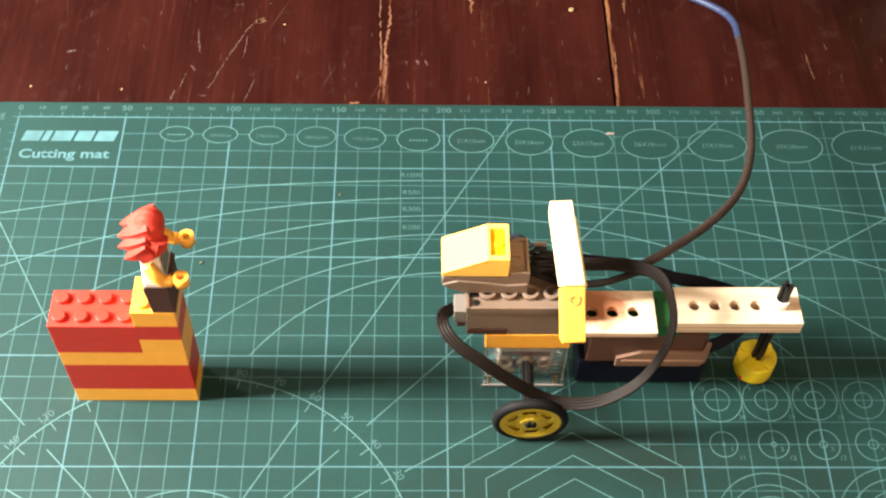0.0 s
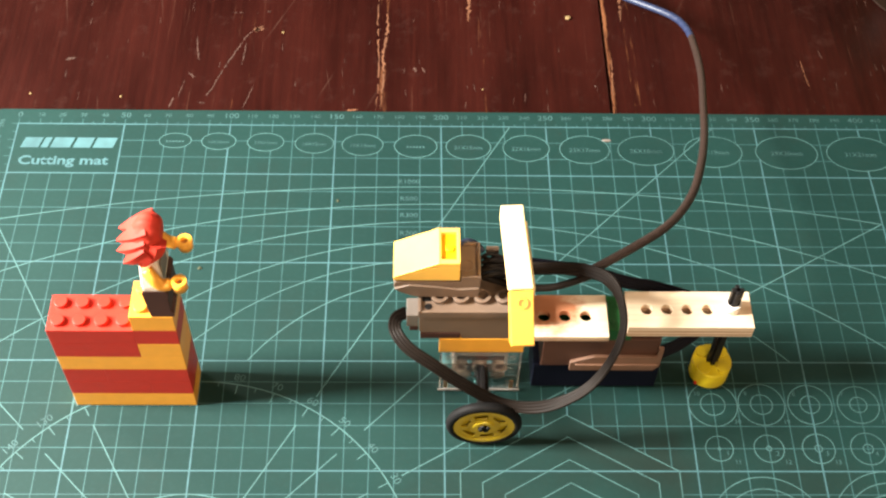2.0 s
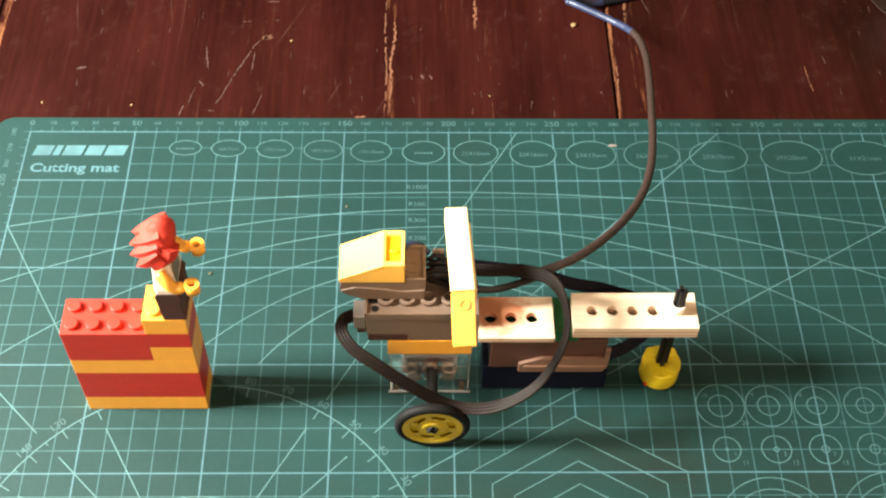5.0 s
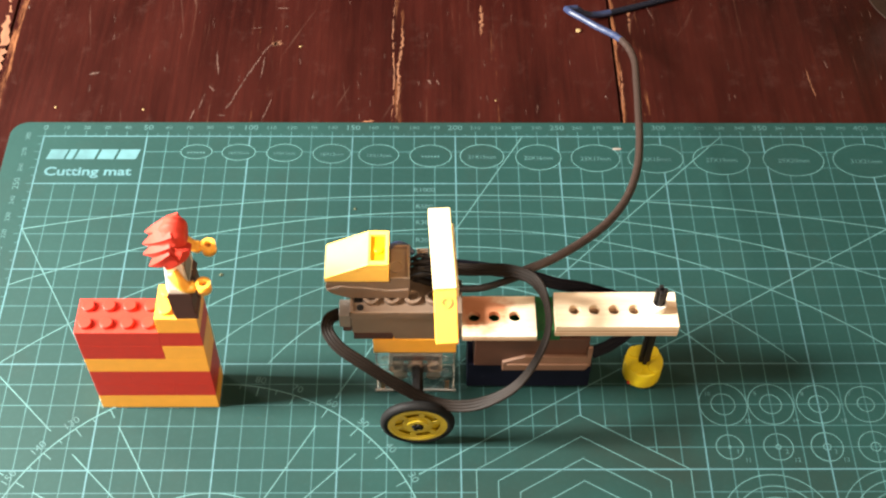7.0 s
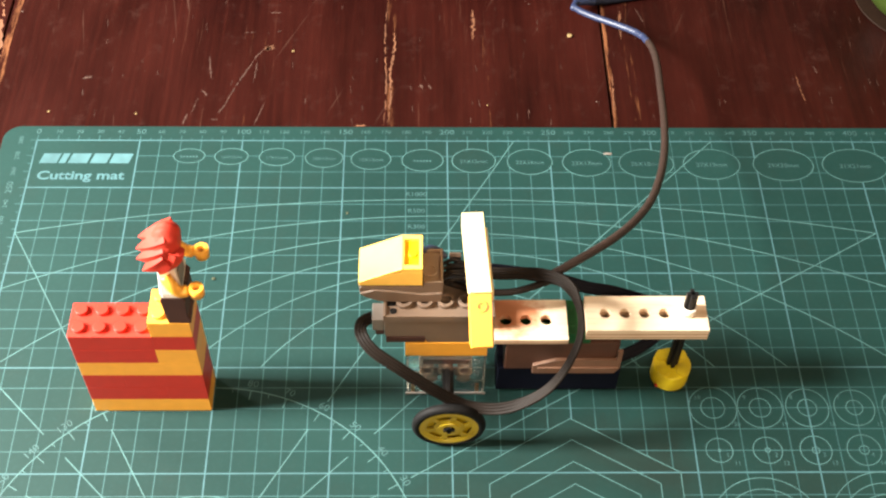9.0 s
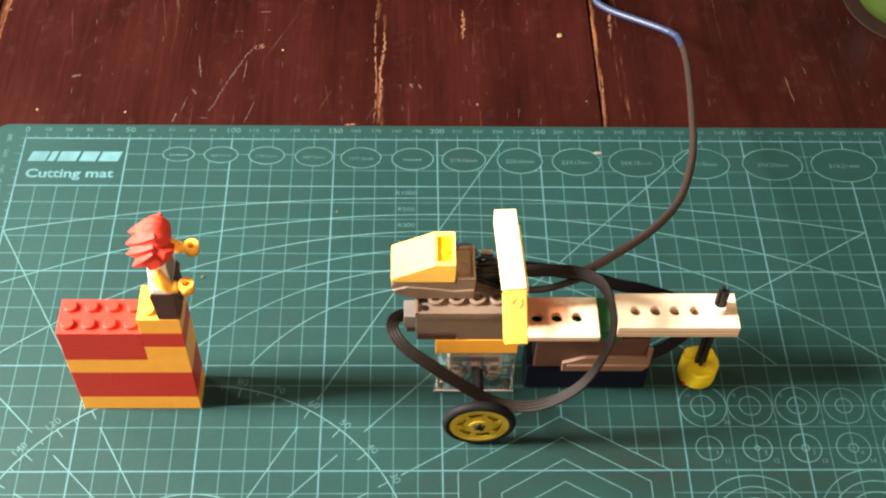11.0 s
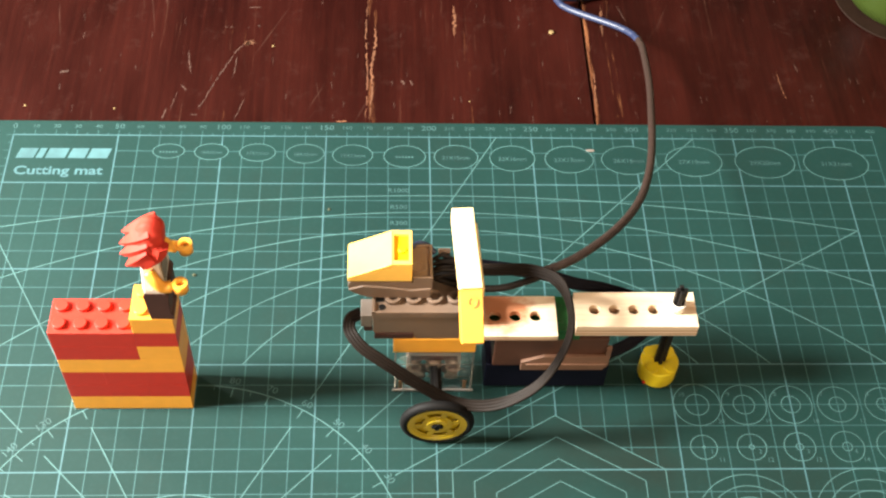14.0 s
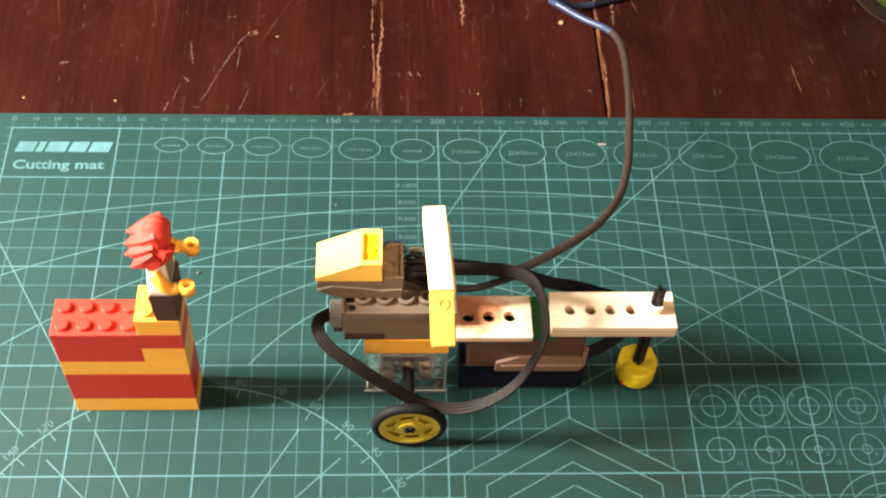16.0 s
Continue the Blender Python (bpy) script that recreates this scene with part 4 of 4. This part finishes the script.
    for x in (17.0, 20.6):
        for y in (-4, 4):
            cyl(bm, (x, y, 45.7), 1.1, 0.5, "z", 14)
    part("joint_plate", bm, GREEN, v, "green plate joining the wooden beams")
    # box slung under the beams
    bm = bmesh.new()
    box(bm, -8.6, 37.4, -7.6, 8, 18.6, 38.3, 0.6)
    hub = part("slung_box", bm, SHADED_TAN, v, "brown box under the beams")
    bm = bmesh.new()
    prism(bm, [(3.0, 17.6), (36.6, 17.6), (38.8, 21.0), (38.8, 34.0), (36.8, 34.0), (36.8, 27.6), (12.0, 27.6), (3.0, 23.5)], "y", -9.2, -7.7, 0.25)
    box(bm, 5.0, 37.8, -9.9, -9.1, 21.6, 22.8, 0.3)
    part("side_lip", bm, TAN, hub, "paler raised lip on the brown box")
    bm = bmesh.new()
    box(bm, -11.0, 40.0, -7.0, 8, 1.2, 18.4, 0.4)
    part("lower_box", bm, NAVY, hub, "dark navy lower half of the box")
    # rear skid: round brick on an upright axle
    bm = bmesh.new()
    cyl(bm, (63.2, 0, 0.9), 8.0, 9.6, "z", 40, bevel=0.5)
    cyl(bm, (63.2, 0, 0.3), 6.6, 0.8, "z", 32, bevel=0)
    for sx in (-1, 1):
        for sy in (-1, 1):
            cyl(bm, (63.2 + sx * 3.9, sy * 3.9, 10.4), 2.6, 1.1, "z", 22)
    part("round_foot", bm, LEMON, v, "yellow round brick foot")
    bm = bmesh.new()
    cyl(bm, (57.6, -5.75, 1.8), 1.1, 0.9, "y", 14)
    part("red_mark", bm, RED, v, "small red mark on the foot")
    bm = bmesh.new()
    box(bm, 60.9, 65.5, -0.85, 0.85, 3.0, 62.0, 0.2)
    box(bm, 62.35, 64.05, -2.3, 2.3, 3.0, 62.0, 0.2)
    part("upright_axle", bm, DARK, v, "black upright cross axle")
    bm = bmesh.new()
    tube(bm, (63.2, 0, 49.2), 3.2, 2.45, 4.4, "z", 28)
    part("bush", bm, WHITE, v, "pale bush round the axle")
    # flat cables
    view = Vector((0.02, 0.66, -0.75))
    edge = Vector((0.97, -0.185, -0.137))

    def turn_flat(u):
        w = min(1.0, max(0.0, 1.9 - abs(u - 0.40) / 0.10))
        return view.lerp(edge, 0.74 * w * w * (3 - 2 * w))

    loop = [(-33.0, 8.5, 66.5), (-24.0, 7.4, 67.0), (-13.2, 6.7, 65.8), (4.0, 4.7, 68.0), (14.4, -2.3, 69.1), (18.6, -13.3, 62.2), (15.5, -23.3, 53.9), (6.6, -29.3, 38.7), (-8.3, -31.3, 28.2),
            (-24.0, -29.3, 26.0), (-39.6, -27.3, 37.2), (-51.6, -24.3, 46.8), (-60.8, -20.3, 52.2), (-65.6, -14.3, 54.4), (-65.6, -7.3, 52.4), (-61.8, -3.4, 50.6)]
    ribbon("ribbon_loop", loop, v, 4.8, turn_flat, 110)
    # this ribbon faces away; its shade is in the darker material
    ribbon("ribbon_tail", [(-30.0, 10.0, 65.0), (-14.0, 10.5, 63.0), (8.5, 11.5, 56.5), (24.0, 11.3, 50.0), (37.0, 12.5, 44.5), (54.0, 13.0, 34.0), (57.0, 9.0, 22.0), (49.0, 3.0, 18.5), (40.5, 0.0, 16.0)], v, 5.0, lambda u: view, 70, SHADED_CABLE)
    bm = bmesh.new()
    sweep(bm, spline([(-33.0, 4.0, 64.0), (-20.0, 1.5, 61.5), (-8.0, 1.5, 60.6), (3.0, 4.0, 62.0), (13.0, 7.5, 63.5)], 20), [(1.4 * math.cos(a * math.pi / 5), 1.2 * math.sin(a * math.pi / 5)) for a in range(10)], lambda u: view)
    part("cable_stub", bm, CABLE, v, "bundled black cable behind the bent beam")
    near, far = wheel(v, -31.8, -1), wheel(v, 31.8, 1)
    return v, near, far


# ---- loose cable in rigid links ----
# x where the cable crosses the lines y = STATIONS at each time, and the corner where it folds back
STATIONS = (160, 176, 195, 217, 240, 265, 290, 315, 332, 346)
HEIGHTS = (62, 59.8, 54.7, 48, 40.8, 33.8, 27.2, 19.5, 15.5, 11.3)
BENDS = [
    (0.0, (282.7, 302.3, 316.9, 325.9, 331.4, 335.4, 339.0, 341.8, 341.8, 335.0), (306, 384)),
    (2.0, (265.5, 286.4, 299.3, 307.4, 313.2, 317.3, 320.8, 322.4, 321.2, 314.8), (287, 377)),
    (4.0, (254.7, 270.6, 282.9, 290.8, 295.6, 299.2, 301.9, 303.4, 302.4, 294.5), (264, 369)),
    (6.5, (233.3, 252.6, 264.9, 272.6, 276.9, 279.6, 282.2, 284.1, 279.0, 267.0), (256.5, 357)),
    (9.0, (247.0, 267.3, 281.6, 290.5, 296.2, 299.8, 302.1, 304.4, 303.4, 297.4), (268, 374.5)),
    (11.5, (267.8, 287.4, 302.1, 311.4, 318.0, 322.3, 326.2, 329.5, 330.1, 327.2), (290, 387)),
    (14.0, (252.9, 271.2, 284.1, 292.4, 297.8, 301.8, 305.2, 307.4, 307.2, 300.7), (270, 375.5)),
    (16.0, (235.1, 256.0, 269.0, 276.5, 281.2, 285.2, 288.2, 290.2, 287.2, 274.4), (260, 360.8)),
]
LINKS = 64


def cable_points(t, vx, vy):
    """LINKS + 1 points at even steps along the cable at t seconds, with the vehicle moved by (vx, vy)."""
    times = [row[0] for row in BENDS]
    xs = [float(np.interp(t, times, [row[1][k] for row in BENDS])) for k in range(len(STATIONS))]
    cx, cy = (float(np.interp(t, times, [row[2][k] for row in BENDS])) for k in (0, 1))
    line = [(236.0 + vx, 153.5 + vy, 60.5)] + [(x, y, z) for x, y, z in zip(xs, STATIONS, HEIGHTS) if y < cy - 8]
    lift = min(9.0, max(0.6, (382 - cy) * 0.50))
    ex, ey = line[-1][0], line[-1][1]
    line += [(cx + 0.22 * (ex - cx), cy + 0.32 * (ey - cy), lift + 2.0), (cx, cy, lift), (cx + 5, cy + 2.6, lift * 0.9), (cx + 24, cy + 9, -1.2), (372, 402, -1.2)]
    fine = spline(line, 400)
    run = [0.0]
    for a, b in zip(fine, fine[1:]):
        run.append(run[-1] + (b - a).length)
    want = np.linspace(0, run[-1], LINKS + 1)
    return [Vector([float(np.interp(w, run, [p[j] for p in fine])) for j in range(3)]) for w in want]


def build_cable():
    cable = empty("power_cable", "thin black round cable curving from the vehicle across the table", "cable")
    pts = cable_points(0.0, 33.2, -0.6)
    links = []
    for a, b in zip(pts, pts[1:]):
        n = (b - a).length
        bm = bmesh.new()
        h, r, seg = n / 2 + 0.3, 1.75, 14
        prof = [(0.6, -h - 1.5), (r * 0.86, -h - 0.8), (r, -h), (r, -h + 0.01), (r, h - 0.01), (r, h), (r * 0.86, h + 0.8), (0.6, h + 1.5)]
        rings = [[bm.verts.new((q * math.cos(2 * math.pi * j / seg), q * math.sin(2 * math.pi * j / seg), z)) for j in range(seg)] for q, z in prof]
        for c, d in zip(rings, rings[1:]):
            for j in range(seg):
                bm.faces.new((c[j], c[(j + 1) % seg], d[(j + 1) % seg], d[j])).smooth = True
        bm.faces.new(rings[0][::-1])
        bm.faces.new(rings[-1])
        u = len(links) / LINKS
        # the middle links carry the sheen on the bend as a blue colour
        links.append(part("cable_link", bm, SHADED_CABLE if u >= 0.735 else BLUEWIRE_SHEEN if u > 0.56 else ROUNDCABLE, cable))
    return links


# ---- things at the edge of the view ----
def build_cup():
    cup = empty("drinking_cup", "lime green plastic cup with a clear foot on the table", "cup", (0.463, 0.389, -0.003))
    bm = bmesh.new()
    prof = [(0, 1.2), (29, 1.2), (31.6, 3.5), (33.6, 10), (38, 85), (36.6, 85), (33, 10), (30, 4.5), (0, 4.5)]
    seg = 56
    rows = [[bm.verts.new((r * math.cos(2 * math.pi * k / seg), r * math.sin(2 * math.pi * k / seg), z)) for k in range(seg)] for r, z in prof if r]
    for a, b in zip(rows, rows[1:]):
        for k in range(seg):
            bm.faces.new((a[k], a[(k + 1) % seg], b[(k + 1) % seg], b[k])).smooth = True
    bm.faces.new(rows[0][::-1])
    bm.faces.new(rows[-1])
    part("body", bm, LIME, cup)
    bm = bmesh.new()
    cyl(bm, (0, 0, 0.0), 38.6, 1.1, "z", 56, bevel=0.3)
    part("foot", bm, CUPFOOT, cup, "smoky brown foot ring")


def build_laptop():
    lap = empty("laptop", "dark closed laptop edge at the back of the table", "laptop", (0.215, 0.3875, -0.003))
    bm = bmesh.new()
    box(bm, -180, 68, 0, 200, 1.2, 14, 1.0)
    part("body", bm, NAVY, lap)
    bm = bmesh.new()
    box(bm, -180, 68, 0.5, 200, 14.2, 19, 1.0)
    part("lid", bm, NAVY, lap)
    for x in (-165, 53):
        for y in (12, 188):
            bm = bmesh.new()
            cyl(bm, (x, y, 0), 5, 1.2, "z", 18, bevel=0)
            part("foot", bm, RUBBER, lap)


def build_crumbs():
    rng = random.Random(4)
    spots = [(266.1, 357.6, -3, 1.5), (94.0, 196.7, 0, 0.9), (152.7, 234.6, 0, 0.7), (278.3, 271.9, 0, 0.8), (120.4, 345.3, -3, 0.7), (1.1, 301.9, -3, 0.7), (44.8, 300.4, -3, 0.6), (220.9, 307.0, -3, 0.5)]
    for x, y, z, r in spots:
        bm = bmesh.new()
        t = bmesh.new()
        bmesh.ops.create_icosphere(t, subdivisions=2, radius=r)
        for q in t.verts:
            q.co *= 0.75 + 0.4 * rng.random()
            q.co.z = max(q.co.z * 0.5, -r * 0.3)
        merge(bm, t, 0, Matrix.Translation((0, 0, r * 0.3)))
        ob = thing("crumb", bm, OLIVE if z == 0 and x < 200 else PLUG if z == 0 else CRUMB, "tiny dry yellowish crumb lying loose", "crumb", "crumbs")
        ob.location = (x * MM, y * MM, z * MM)
        if (x, y) == (278.3, 271.9):
            ob.scale = (2.6, 1.0, 0.8)


# ---- what moves ----
RUN = [(0.0, 33.2, -0.6), (0.5, 29.2, -0.6), (1.0, 25.0, -0.6), (1.5, 20.7, -0.5), (2.0, 16.5, -0.5), (2.5, 12.4, -0.5), (3.0, 8.3, -0.5), (3.5, 4.5, -0.4), (4.0, 0.6, -0.3),
       (4.5, -3.4, -0.3), (5.0, -7.4, -0.3), (5.5, -11.4, -0.2), (6.0, -15.4, -0.2), (6.3, -17.7, -0.2), (6.5, -18.0, -0.1), (6.7, -17.8, -0.1), (7.0, -16.1, -0.1), (7.5, -12.1, -0.1), (8.0, -8.1, -0.1),
       (8.5, -4.3, 0.0), (9.0, -0.2, 0.2), (9.5, 3.9, 0.2), (10.0, 7.9, 0.2), (10.5, 11.9, 0.2), (11.0, 15.9, 0.2), (11.3, 18.2, 0.2), (11.5, 19.3, 0.3), (11.7, 19.0, 0.3), (12.0, 17.2, 0.3), (12.5, 13.4, 0.2), (13.0, 9.6, 0.0),
       (13.5, 5.3, 0.2), (14.0, 1.2, 0.3), (14.5, -2.6, 0.2), (15.0, -6.3, 0.2), (15.5, -10.2, 0.4), (16.0, -14.3, 0.4)]


def motions():
    walk(vehicle, [(t, pose(ORIGIN.x + x * MM, ORIGIN.y + y * MM, 0)) for t, x, y in RUN])
    for hub, y in ((near_wheel, -31.8), (far_wheel, 31.8)):
        walk(hub, [(t, pose(-31.4 * MM, y * MM, (WHEEL_R + 0.15) * MM, 0, math.degrees(x / WHEEL_R), 0)) for t, x, _ in RUN])
    shapes = [(t, cable_points(t, x, y)) for t, x, y in RUN]
    for k, link in enumerate(cable_links):
        rows = []
        for t, pts in shapes:
            a, b = pts[k] * MM, pts[k + 1] * MM
            rows.append((t, Matrix.Translation((a + b) / 2) @ (b - a).to_track_quat("Z", "Y").to_matrix().to_4x4()))
        walk(link, rows)


build_room()
build_mat()
build_brick_wall()
build_figure()
vehicle, near_wheel, far_wheel = build_vehicle()
cable_links = build_cable()
build_cup()
build_laptop()
build_crumbs()
build_table()
motions()
